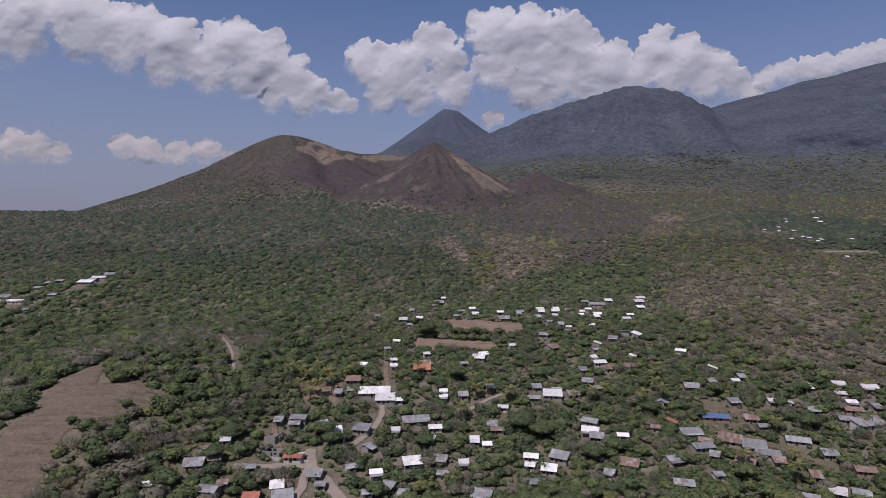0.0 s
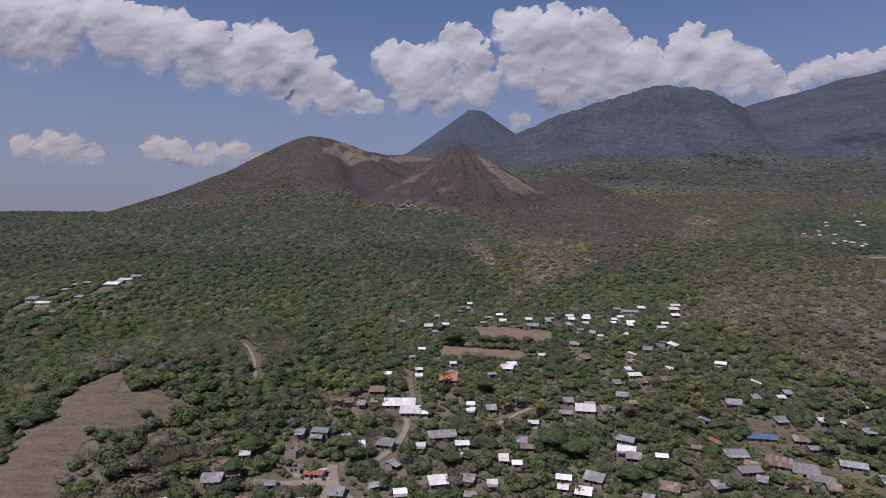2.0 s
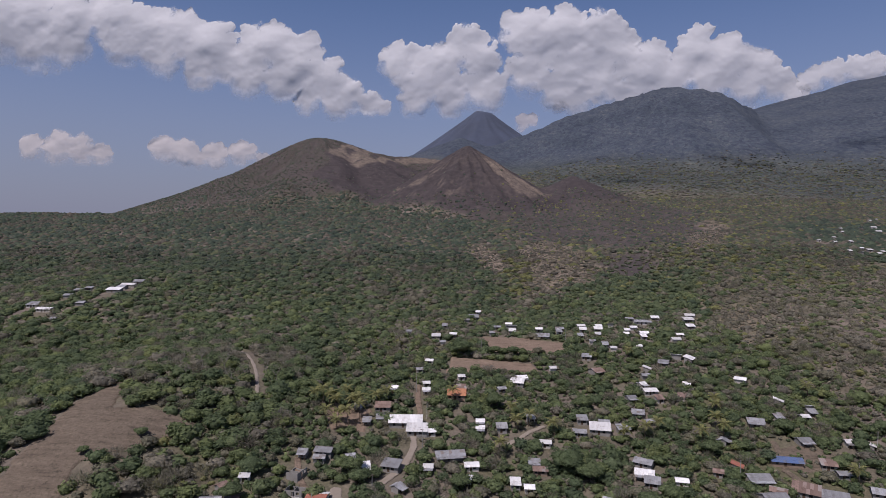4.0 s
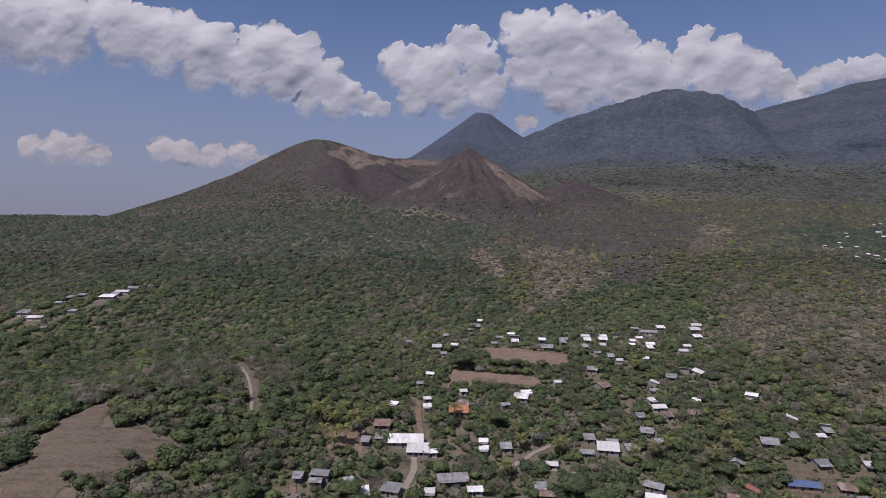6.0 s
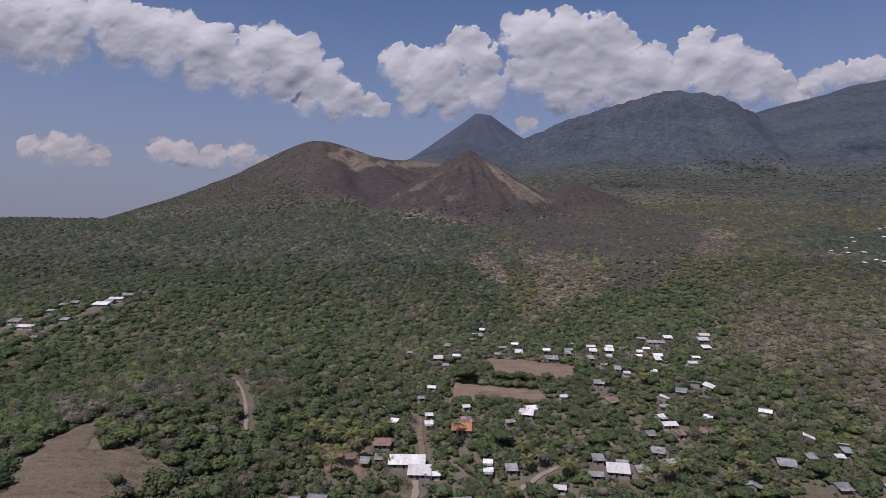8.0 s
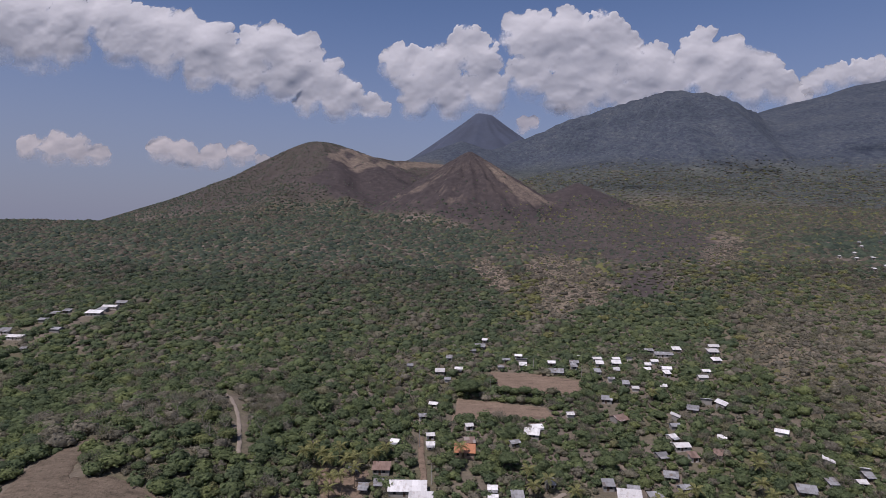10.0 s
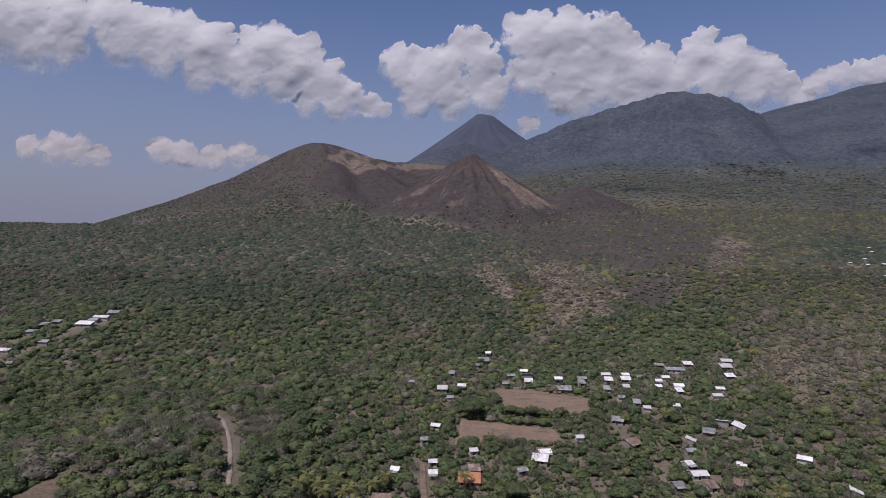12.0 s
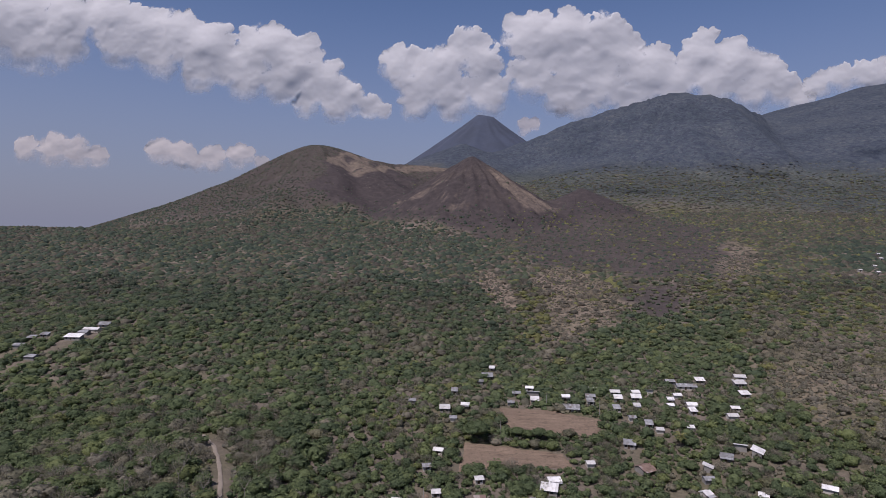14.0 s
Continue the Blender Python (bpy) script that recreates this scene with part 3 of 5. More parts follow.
# ---- clouds, far behind the mountains ----
def cloud(name, puffs, label, seed, grow=1.06, cell=10.0, mat=None):
    """A heap of cloud 4.8 km off: puffs (across, up, radius, in metres at that distance) grown together and billowing towards the viewer."""
    p = np.array(puffs, float).reshape(-1, 3)
    gen = np.random.default_rng(seed)
    kids = []
    for x, z, r in p:
        for _ in range(8):
            a, q = gen.uniform(0.0, math.pi), gen.uniform(0.16, 0.42)
            kids.append((x + math.cos(a) * r * 0.86, z + math.sin(a) * r * 0.82, r * q))
    for x, z, r in list(kids):
        for _ in range(3):
            a, q = gen.uniform(0.0, math.pi), gen.uniform(0.3, 0.5)
            kids.append((x + math.cos(a) * r * 0.9, z + math.sin(a) * r * 0.9, r * q))
    p = np.vstack([p, kids])
    lo, hi = (p[:, :2] - p[:, 2:]).min(0) - 140, (p[:, :2] + p[:, 2:]).max(0) + 140
    n = ((hi - lo) / cell).astype(int)
    cx, cz = np.meshgrid(np.linspace(lo[0], hi[0], n[0]), np.linspace(lo[1], hi[1], n[1]))
    wx, wz = cx + 26 * fbm(cx / 120, cz / 120, 4, seed) + 8 * fbm(cx / 30, cz / 30, 2, seed + 1), cz + 26 * fbm(cx / 120, cz / 120, 4, seed + 9) + 8 * fbm(cx / 30, cz / 30, 2, seed + 2)
    depth, thick = np.zeros(cx.shape), np.full(cx.shape, -1.0)
    for x, z, r in p:
        r = r * grow
        dd = ((wx - x) ** 2 + ((wz - z) * np.where(wz < z, 1.1, 1.0)) ** 2) / (r * r)
        depth = smooth_max(depth, r * np.sqrt(np.clip(1 - dd, 0, 1)), 45)
        thick = smooth_max(thick, np.clip(1 - dd, -1, 1), 0.22)
    thick = np.clip(thick, -1, 1)

    def blurred(f, times):
        for _ in range(times):
            for axis in (0, 1):
                f = sum(np.roll(f, k, axis) for k in range(-2, 3)) / 5
        return f
    fine = blurred(depth, 5)
    # the flat base keeps its depth down to the edge
    base = depth
    for k in range(4, 22, 4):
        base = np.maximum(base, np.roll(depth, -k, 0) * (1 - 0.012 * k))
    broad = blurred(base, 16)
    solid = np.clip(thick * 2, 0, 1)
    relief = 0.42 * broad + 0.05 * fine + solid * (17 * fbm(cx / 240, cz / 170, 2, seed + 3) + 4.5 * fbm(cx / 75, cz / 60, 3, seed + 5))
    up = int(70 / cell)
    smooth = blurred(thick, 2)
    shred = step(0.05, 0.8, np.roll(smooth, -up, 0) - np.roll(smooth, up, 0))
    f = grid_faces(n[0], n[1])
    f = f[(thick.ravel()[f] > -0.4).any(1)]
    used, f = np.unique(f, return_inverse=True)
    v = np.stack([cx, 4830 - relief, cz], -1).reshape(-1, 3)[used]
    ob = new(name, tri_mesh(name, v, f.reshape(-1, 4), {"thick": thick.ravel()[used], "shred": shred.ravel()[used]}, mat or CLOUD, True))
    return tagged(ob, label, "cloud", kind="structure")


cloud("cloud_west", [(-4015, 1708, 367), (-3693, 1731, 276), (-3601, 1547, 230), (-3326, 1731, 253), (-3326, 1547, 193), (-2958, 1731, 230), (-2866, 1538, 175), (-2728, 1639, 207), (-2545, 1455, 175), (-2453, 1584, 239), (-2177, 1501, 230), (-2223, 1340, 165), (-1993, 1372, 175), (-1856, 1271, 165), (-1718, 1492, 220), (-1465, 1418, 207), (-1580, 1225, 156), (-1236, 1235, 184), (-1029, 1124, 147), (-1121, 1042, 110), (-845, 1069, 101), (-1350, 1078, 110), (-753, 1042, 64)], "big white cumulus bank with a grey base", 101)
cloud("cloud_middle", [(-616, 1386, 165), (-432, 1225, 207), (-478, 1097, 147), (-202, 1143, 184), (-202, 1051, 119), (-87, 1570, 147), (-294, 1386, 184), (28, 1409, 193), (73, 1156, 184), (395, 1570, 220), (671, 1570, 239), (946, 1630, 193), (1084, 1478, 193), (762, 1340, 220), (441, 1294, 207), (625, 1156, 156), (1314, 1340, 207), (992, 1225, 184), (1268, 1202, 165), (1750, 1590, 70), (1800, 1640, 48), (1720, 1660, 36), (1727, 1432, 184), (1980, 1400, 193), (1819, 1225, 193), (2095, 1156, 165), (2186, 1317, 175), (2324, 1202, 147), (1543, 1271, 184), (808, 1078, 129), (1176, 1106, 147), (1497, 1133, 156), (2462, 1124, 119)], "towering white cumulus cloud behind the mountains", 202, 0.97)
cloud("cloud_low", [(-3693, 711, 101), (-3463, 706, 119), (-3280, 693, 101), (-3096, 665, 73), (-2568, 702, 101), (-2384, 674, 101), (-2131, 656, 92), (-1902, 674, 92), (-1741, 619, 55), (-2269, 619, 64)], "low bank of small pale clouds over the horizon", 303, 1.28, mat=HAZY_CLOUD)
cloud("cloud_east", [(2462, 1179, 83), (2600, 1235, 101), (2761, 1280, 110), (2921, 1308, 110), (3082, 1345, 110), (3243, 1391, 110), (3404, 1418, 119), (3564, 1432, 119), (3748, 1455, 138), (4024, 1478, 156), (4299, 1492, 165), (3013, 1248, 101), (3335, 1317, 101)], "white cloud lying on the shoulder of the far mountain", 404)
cloud("cloud_small", [(372, 922, 46), (464, 941, 41), (671, 1051, 55)], "small white cloud beside the volcano", 505, 1.4, mat=HAZY_CLOUD)


# small clouds added overhead, out of view, to cast shadows on the lower mountain slopes
def overhead_cloud(tx, ty, size_x, size_y, seed):
    u, w = np.meshgrid(np.linspace(-1, 1, 40), np.linspace(-1, 1, 40))
    q = np.hypot(u, w) + 0.25 * fbm(u * 2, w * 2, 3, seed)
    v = np.stack([u * size_x, w * size_y, 12 * (1 - q) + 6 * fbm(u * 3, w * 3, 3, seed + 1)], -1).reshape(-1, 3)
    k = (1500 - height(tx, ty)) / d.z
    ob = new("cloud_overhead", tri_mesh("cloud_overhead", v, grid_faces(40, 40), {"thick": (0.52 * step(1.0, 0.2, q) - 0.35).ravel(), "shred": np.full(q.size, 0.6)}, CLOUD, True))
    ob.location = (tx + d.x * k, ty + d.y * k, 1500)
    tagged(ob, "small cloud out of view, added to shade the mountain slopes", "cloud", kind="structure")


overhead_cloud(900, 2090, 160, 110, 61)
overhead_cloud(430, 1800, 150, 90, 62)
overhead_cloud(1480, 2200, 260, 150, 63)


# ---- houses ----
def roof_sheet(name, length, run, mat, wave=0.0):
    """One slope of sheet metal, from the ridge (y = 0) down to the eave: ribbed sheets in two overlapping courses, with a board under them."""
    verts, faces, off = [], [], 0
    count = max(int(length / 1.15), 3)
    wide = length / count
    for k in range(count):
        for lo, hi, lift in ((0.0, 0.55, 0.03), (0.5, 1.0, 0.0)):
            xs = -length / 2 + wide * (k + np.linspace(0.004, 0.996, 5))
            up = np.array([0, 0.06, 0, 0.06, 0]) + lift + 0.02 * ((k * 7 + int(lo * 10)) % 3)
            v = [np.stack([xs, np.full(5, -run * q), up + z], 1) for q, z in ((lo, wave * (lo > 0)), (hi, wave * (hi < 1)), (hi, wave * (hi < 1) - 0.07))]
            verts.append(np.vstack(v)), faces.append(grid_faces(5, 3)[:, ::-1] + off)
            off += 15
    # lapped joints between neighbours and between the two courses
    i = np.arange(count - 1) * 30
    for o in (0, 15):
        faces.append(np.stack([i + o + 4, i + o + 9, i + o + 35, i + o + 30], 1))
    i = np.arange(count) * 30
    faces.append(np.stack([i + 10, i + 11, i + 16, i + 15], 1))
    faces.append(np.array([(off, off + 1, 1, 0)]))
    w = length / 2 - 0.03
    verts.append(np.array([(x, y, z) for z in (-0.02, -0.10) for x, y in ((-w, -0.02), (w, -0.02), (w, -run + 0.05), (-w, -run + 0.05))]))
    faces.append(np.array([(0, 3, 2, 1), (4, 5, 6, 7), (0, 1, 5, 4), (1, 2, 6, 5), (2, 3, 7, 6), (3, 0, 4, 7)]) + off)
    tone = np.repeat(value_noise(np.arange(2 * count) * 3.7 + length, np.arange(2 * count) * 1.9, 37), 15)
    return tri_mesh(name, np.vstack(verts), np.vstack(faces), {"sheet": np.append(tone, np.full(8, 0.5))}, mat)


def pierced_wall(x0, x1, y0, y1, z0, z1, holes, mat):
    """A wall of one piece with rectangular openings cut through it."""
    xs, zs = sorted({x0, x1, *(h[0] for h in holes), *(h[1] for h in holes)}), sorted({z0, z1, *(h[2] for h in holes), *(h[3] for h in holes)})
    bm = bmesh.new()
    grid = {(x, z): bm.verts.new((x, y0, z)) for x in xs for z in zs}
    for a, b in zip(xs, xs[1:]):
        for c, e in zip(zs, zs[1:]):
            if not any(h[0] < (a + b) / 2 < h[1] and h[2] < (c + e) / 2 < h[3] for h in holes):
                bm.faces.new((grid[a, c], grid[b, c], grid[b, e], grid[a, e]))
    geo = bmesh.ops.extrude_face_region(bm, geom=bm.faces[:])["geom"]
    bmesh.ops.translate(bm, verts=[g for g in geo if isinstance(g, bmesh.types.BMVert)], vec=(0, y1 - y0, 0))
    bmesh.ops.recalc_face_normals(bm, faces=bm.faces[:])
    return bm_mesh("wall", bm, mat)


def house(length, depth, wall_h, kind, wall, roof="gable", porch=False):
    """A small village house: block walls with gables, a sheet roof in two slopes or one, a door and windows."""
    root = new("house")
    root.empty_display_size = 0.5
    w, d, t = length / 2, depth / 2, 0.18
    rise = depth * (0.08 if kind == "two" else 0.19 if roof == "gable" else 0.13)
    holes = [(-w * 0.15 - 0.5, -w * 0.15 + 0.5, 0.0, 2.05), (w * 0.35 - 0.6, w * 0.35 + 0.6, 1.0, 2.1), (-w * 0.68 - 0.5, -w * 0.68 + 0.5, 1.0, 2.1)]
    holes = [h for h in holes if h[0] > -w + 0.2 and h[1] < w - 0.2][:3 if length > 5 else 2]
    part("wall", pierced_wall(-w, w, -d, -d + t, -1.6, wall_h, holes, wall), root)
    bm = bmesh.new()
    add_box(bm, -w, w, d - t, d, -1.6, wall_h + (0 if roof == "gable" else 2 * rise * 0.94))
    part("wall", bm_mesh("wall", bm, wall), root)
    for s in (-1, 1):
        bm = bmesh.new()
        x0, x1 = sorted((s * w, s * (w - t)))
        if roof == "gable":
            prof = [(-d + t, -1.6), (d - t, -1.6), (d - t, wall_h), (0, wall_h + rise * 0.95), (-d + t, wall_h)]
        else:
            prof = [(-d + t, -1.6), (d - t, -1.6), (d - t, wall_h + 2 * rise * 0.9), (-d + t, wall_h)]
        a, b = [bm.verts.new((x0, y, z)) for y, z in prof], [bm.verts.new((x1, y, z)) for y, z in prof]
        bm.faces.new(a[::-1]), bm.faces.new(b)
        for i in range(len(prof)):
            j = (i + 1) % len(prof)
            bm.faces.new((a[i], a[j], b[j], b[i]))
        part("wall", bm_mesh("wall", bm, wall), root)
    over = 0.8
    if roof == "gable":
        run = math.hypot(d + over, rise * (d + over) / d)
        tilt = math.degrees(math.atan2(rise, d))
        sheet = roof_sheet("roof", length + 0.9, run, ROOFS[kind], 0.02)
        part("roof", sheet, root, m=pose(0, 0.02, wall_h + rise + 0.09, tilt, 0, 0))
        if kind == "two":
            sheet = roof_sheet("roof", length + 0.9, run, ROOFS["white"], 0.02)
        part("roof", sheet, root, m=pose(0, -0.02, wall_h + rise + 0.09, tilt, 0, 180) if tilt == 0 else Matrix.Rotation(math.pi, 4, "Z") @ pose(0, 0.02, wall_h + rise + 0.09, tilt, 0, 0))
        bm = bmesh.new()
        add_box(bm, -w - 0.5, w + 0.5, -0.16, 0.16, wall_h + rise + 0.10, wall_h + rise + 0.20)
        part("ridge_cap", bm_mesh("ridge_cap", bm, ROOFS[kind]), root)
    else:
        run = math.hypot(depth + 2 * over, 2 * rise * (depth + 2 * over) / depth)
        tilt = math.degrees(math.atan2(2 * rise, depth))
        part("roof", roof_sheet("roof", length + 0.9, run, ROOFS[kind], 0.03), root,
             m=pose(0, d + over, wall_h + 2 * rise * (1 + over / depth) + 0.1, tilt, 0, 0))
    for a, b, z0, z1 in holes:
        bm = bmesh.new()
        if z0 == 0.0:
            add_box(bm, a, b, -d + 0.05, -d + 0.11, 0, z1)
            part("door", bm_mesh("door", bm, DOOR), root)
        else:
            add_box(bm, a, b, -d + 0.06, -d + 0.10, z0, z1)
            pane = part("window", bm_mesh("window", bm, PANE), root)
            bm = bmesh.new()
            for x0, x1, y0, y1 in ((a - 0.06, a + 0.03, z0 - 0.06, z1 + 0.06), (b - 0.03, b + 0.06, z0 - 0.06, z1 + 0.06), (a + 0.03, b - 0.03, z0 - 0.08, z0 + 0.02), (a + 0.03, b - 0.03, z1 - 0.02, z1 + 0.06)):
                add_box(bm, x0, x1, -d - 0.04, -d + 0.03, y0, y1)
            part("frame", bm_mesh("frame", bm, DOOR), pane)
    if porch:
        for s in (-0.9, 0, 0.9):
            bm = bmesh.new()
            add_box(bm, s * w - 0.07, s * w + 0.07, -d - 2.1, -d - 1.96, -1.6, wall_h - 0.45)
            part("porch_post", bm_mesh("porch_post", bm, DOOR), root)
        part("porch_roof", roof_sheet("porch_roof", length + 0.4, 2.6, ROOFS["zinc" if kind == "white" else kind], 0.0), root, m=pose(0, -d + 0.1, wall_h - 0.12, 9, 0, 0))
    return root


# x, y, length of the ridge; by roof
HOUSES = []
HOUSES.append(("white", [(162.6, 321.0, 3.5), (151.0, 327.0, 5.6), (-27.8, 330.5, 3.5), (-44.5, 331.5, 3.8), (90.6, 340.0, 7.8), (-28.6, 340.5, 3.5), (112.2, 346.0, 3.5), (21.2, 348.5, 8.0), (89.0, 348.5, 3.5), (142.3, 350.3, 6.6), (-10.0, 354.5, 4.8), (24.2, 357.5, 6.4), (97.3, 368.0, 3.5), (43.9, 374.0, 3.5), (125.7, 380.3, 7.2), (-29.7, 381.0, 5.8), (119.9, 386.3, 6.0), (87.5, 409.0, 3.5)]))
HOUSES.append(("white", [(104.2, 411.0, 3.8), (133.2, 427.0, 6.7), (-29.2, 430.5, 6.7), (113.6, 433.0, 4.1), (-17.4, 438.0, 5.5), (139.7, 439.0, 5.5), (84.2, 442.5, 4.9), (103.9, 442.5, 3.5), (116.5, 443.5, 7.0), (24.7, 447.5, 5.7), (75.7, 452.0, 5.7), (106.9, 452.0, 4.3), (86.8, 453.0, 6.5), (44.4, 455.5, 5.1), (112.9, 458.0, 5.8), (24.6, 459.0, 7.3), (155.0, 461.0, 6.6), (76.0, 463.0, 6.6), (88.7, 463.0, 5.9), (-336.4, 463.9, 11.4), (63.1, 467.5, 5.2), (23.3, 469.0, 5.2), (159.3, 478.0, 7.7), (135.8, 482.5, 6.2), (164.0, 489.5, 8.7), (0.6, 508.5, 4.9), (-315.8, 519.9, 12.9), (-314.7, 539.9, 10.6)]))
HOUSES.append(("zinc", [(79.0, 332.5, 5.7), (11.8, 338.0, 5.2), (94.0, 359.0, 5.9), (-34.5, 364.0, 3.5), (109.8, 378.0, 6.3), (67.4, 392.5, 6.0), (83.7, 415.5, 4.5), (-23.9, 419.0, 3.9), (77.0, 424.5, 4.6), (71.2, 436.5, 4.8), (45.2, 439.0, 9.7), (-49.4, 440.5, 3.5), (-314.7, 443.8, 3.9), (10.0, 444.0, 4.9), (57.8, 446.5, 4.2), (59.5, 456.0, 6.5), (-24.4, 457.5, 3.6), (14.4, 459.0, 5.1), (97.7, 463.0, 4.4), (123.6, 473.0, 12.1), (-353.6, 474.4, 9.2), (-8.2, 478.5, 4.6), (-318.9, 479.9, 10.2), (115.8, 481.0, 6.2), (-3.3, 492.0, 7.9), (-342.9, 500.4, 8.0), (-345.7, 515.9, 6.4), (-341.0, 523.4, 5.6), (-315.9, 531.9, 6.6), (-313.9, 555.9, 8.9)]))
HOUSES.append(("rust", [(68.5, 370.0, 7.3)]))
HOUSES.append(("orange", [(-11.6, 325.0, 10.6)]))
HOUSES.append(("two", [(-60.3, 235.0, 9.0)]))
HOUSES.append(("blue", [(128.5, 275.5, 12.0)]))
HOUSES.append(("white", [(434.0, 798.0, 6.0), (469.0, 827.0, 5.0), (449.0, 790.0, 6.0), (527.0, 910.0, 5.0), (429.0, 726.0, 6.0), (434.0, 715.0, 5.0), (455.0, 733.0, 8.0), (453.0, 714.0, 6.0), (559.0, 878.0, 9.0), (588.0, 933.0, 9.0), (657.0, 1049.0, 5.0), (682.0, 1072.0, 5.0), (507.0, 731.0, 5.0), (423.0, 618.0, 6.0), (508.0, 875.0, 5.0), (563.0, 921.0, 6.0), (470.0, 792.0, 5.0), (455.0, 748.0, 5.0), (463.0, 722.0, 5.0)]))
HOUSES.append(("rust", [(92.8, 330.0, 4.4), (104.4, 331.5, 3.5), (-9.4, 334.5, 5.1)]))
# plots of the lower village, each with the turn of its ridge
HOUSES.append(("white", [(-89.3, 239.4, 4.0, 8), (-61.5, 214.6, 5.2, 15), (-47.9, 254.5, 7.6, 14), (-34.3, 292.7, 15.4, 3), (-28.3, 286.1, 11.8, 2), (-21.2, 260.1, 4.9, 4), (-22.4, 286.0, 5.4, 10), (-3.6, 262.5, 6.9, 8), (-5.2, 254.0, 4.8, -10), (-26.4, 227.9, 5.3, 12), (-12.3, 234.2, 8.8, 14), (13.7, 251.3, 3.8, 0), (18.9, 249.7, 3.2, 0), (29.1, 283.0, 5.3, -6), (0.3, 297.7, 3.9, 0), (0.3, 291.6, 3.8, 0), (56.0, 298.0, 10.1, -8), (36.5, 240.5, 6.3, -12), (35.1, 233.9, 4.4, -12), (42.1, 230.2, 6.9, -16), (66.7, 263.3, 8.9, -16), (79.8, 258.3, 6.1, -10)]))
HOUSES.append(("white", [(210.7, 289.5, 8.1, -8), (201.0, 297.6, 6.7, -8), (186.0, 297.4, 3.9, -5), (195.9, 287.9, 5.4, -14), (195.1, 279.3, 5.2, -6), (145.9, 214.2, 6.8, -32), (156.2, 312.9, 4.1, 0), (163.7, 290.9, 4.4, -5), (169.7, 286.7, 3.2, 60), (8.3, 236.0, 3.2, 5)]))
HOUSES.append(("zinc", [(-95.5, 223.5, 8.4, 10), (-84.6, 209.6, 9.0, -12), (-49.7, 225.9, 7.2, 0), (-57.9, 208.8, 8.6, 16), (-46.2, 218.2, 4.1, 4), (-65.1, 264.3, 8.4, -6), (-65.8, 258.9, 5.3, 0), (-73.3, 261.3, 3.2, 0), (-54.0, 262.6, 4.9, 24), (-36.1, 258.6, 8.7, -14), (-74.3, 225.1, 4.2, 5), (-52.2, 292.9, 4.4, 0), (-46.5, 296.6, 5.0, 0), (-58.8, 305.5, 4.6, 4), (-12.8, 269.7, 14.7, 13), (-32.0, 245.8, 3.2, 60), (-36.8, 230.5, 3.9, 30), (-0.9, 239.1, 6.7, -12), (-20.2, 220.2, 5.6, -20), (-14.5, 215.3, 5.0, -12), (-28.1, 214.6, 4.0, 10), (14.9, 215.3, 7.7, -20)]))
HOUSES.append(("zinc", [(0.2, 227.5, 6.0, -8), (22.4, 268.1, 6.0, 0), (10.2, 292.9, 5.5, 4), (24.4, 303.8, 5.1, 6), (38.2, 273.4, 3.6, 0), (45.9, 294.4, 6.6, -4), (48.0, 239.6, 7.6, -28), (35.9, 222.0, 6.2, 0), (68.7, 271.4, 8.7, -30), (67.7, 256.1, 6.2, -16), (66.2, 229.5, 4.3, -32), (94.5, 239.2, 6.7, 14), (78.5, 317.2, 7.1, -12), (80.9, 307.1, 5.2, 20), (66.9, 298.9, 6.7, 8), (49.2, 306.4, 5.2, 0), (59.4, 305.5, 5.7, -10), (108.8, 291.0, 3.8, 62)]))
HOUSES.append(("zinc", [(111.0, 262.2, 10.8, 4), (110.8, 248.9, 11.2, 10), (113.8, 243.2, 5.0, -26), (132.7, 247.7, 9.8, -20), (135.6, 242.8, 10.0, -18), (154.7, 253.6, 10.5, -22), (91.9, 221.2, 7.5, -14), (160.5, 240.6, 6.8, -12), (189.6, 259.1, 15.1, 14), (184.6, 265.8, 8.5, -18), (155.3, 214.9, 6.9, -28), (133.5, 211.8, 8.3, -26), (175.9, 276.6, 5.2, -6), (201.7, 272.7, 5.1, 4), (130.8, 307.9, 8.1, -14), (143.2, 311.0, 4.1, 4), (161.9, 318.4, 3.2, 0), (144.6, 292.1, 7.1, 8), (146.3, 266.3, 5.5, 0), (107.5, 227.0, 3.8, 10)]))
HOUSES.append(("rust", [(-89.1, 226.5, 5.9, 14), (-95.1, 231.8, 4.8, 62), (-81.2, 214.1, 4.8, 8), (-47.0, 305.8, 9.2, 2), (24.4, 262.2, 6.9, 0), (76.3, 237.0, 8.0, -22), (114.7, 253.2, 6.2, -30), (124.9, 253.1, 9.5, -30), (123.6, 236.9, 8.0, -34), (137.7, 238.3, 5.8, -14), (166.1, 228.6, 9.0, -14), (191.7, 272.4, 8.7, -18), (144.9, 225.0, 3.8, -14), (96.9, 265.6, 3.5, -20), (144.3, 272.5, 6.6, -14)]))
HOUSES.append(("tile", [(-69.0, 208.7, 6.3, 4), (106.2, 269.7, 3.5, 60)]))

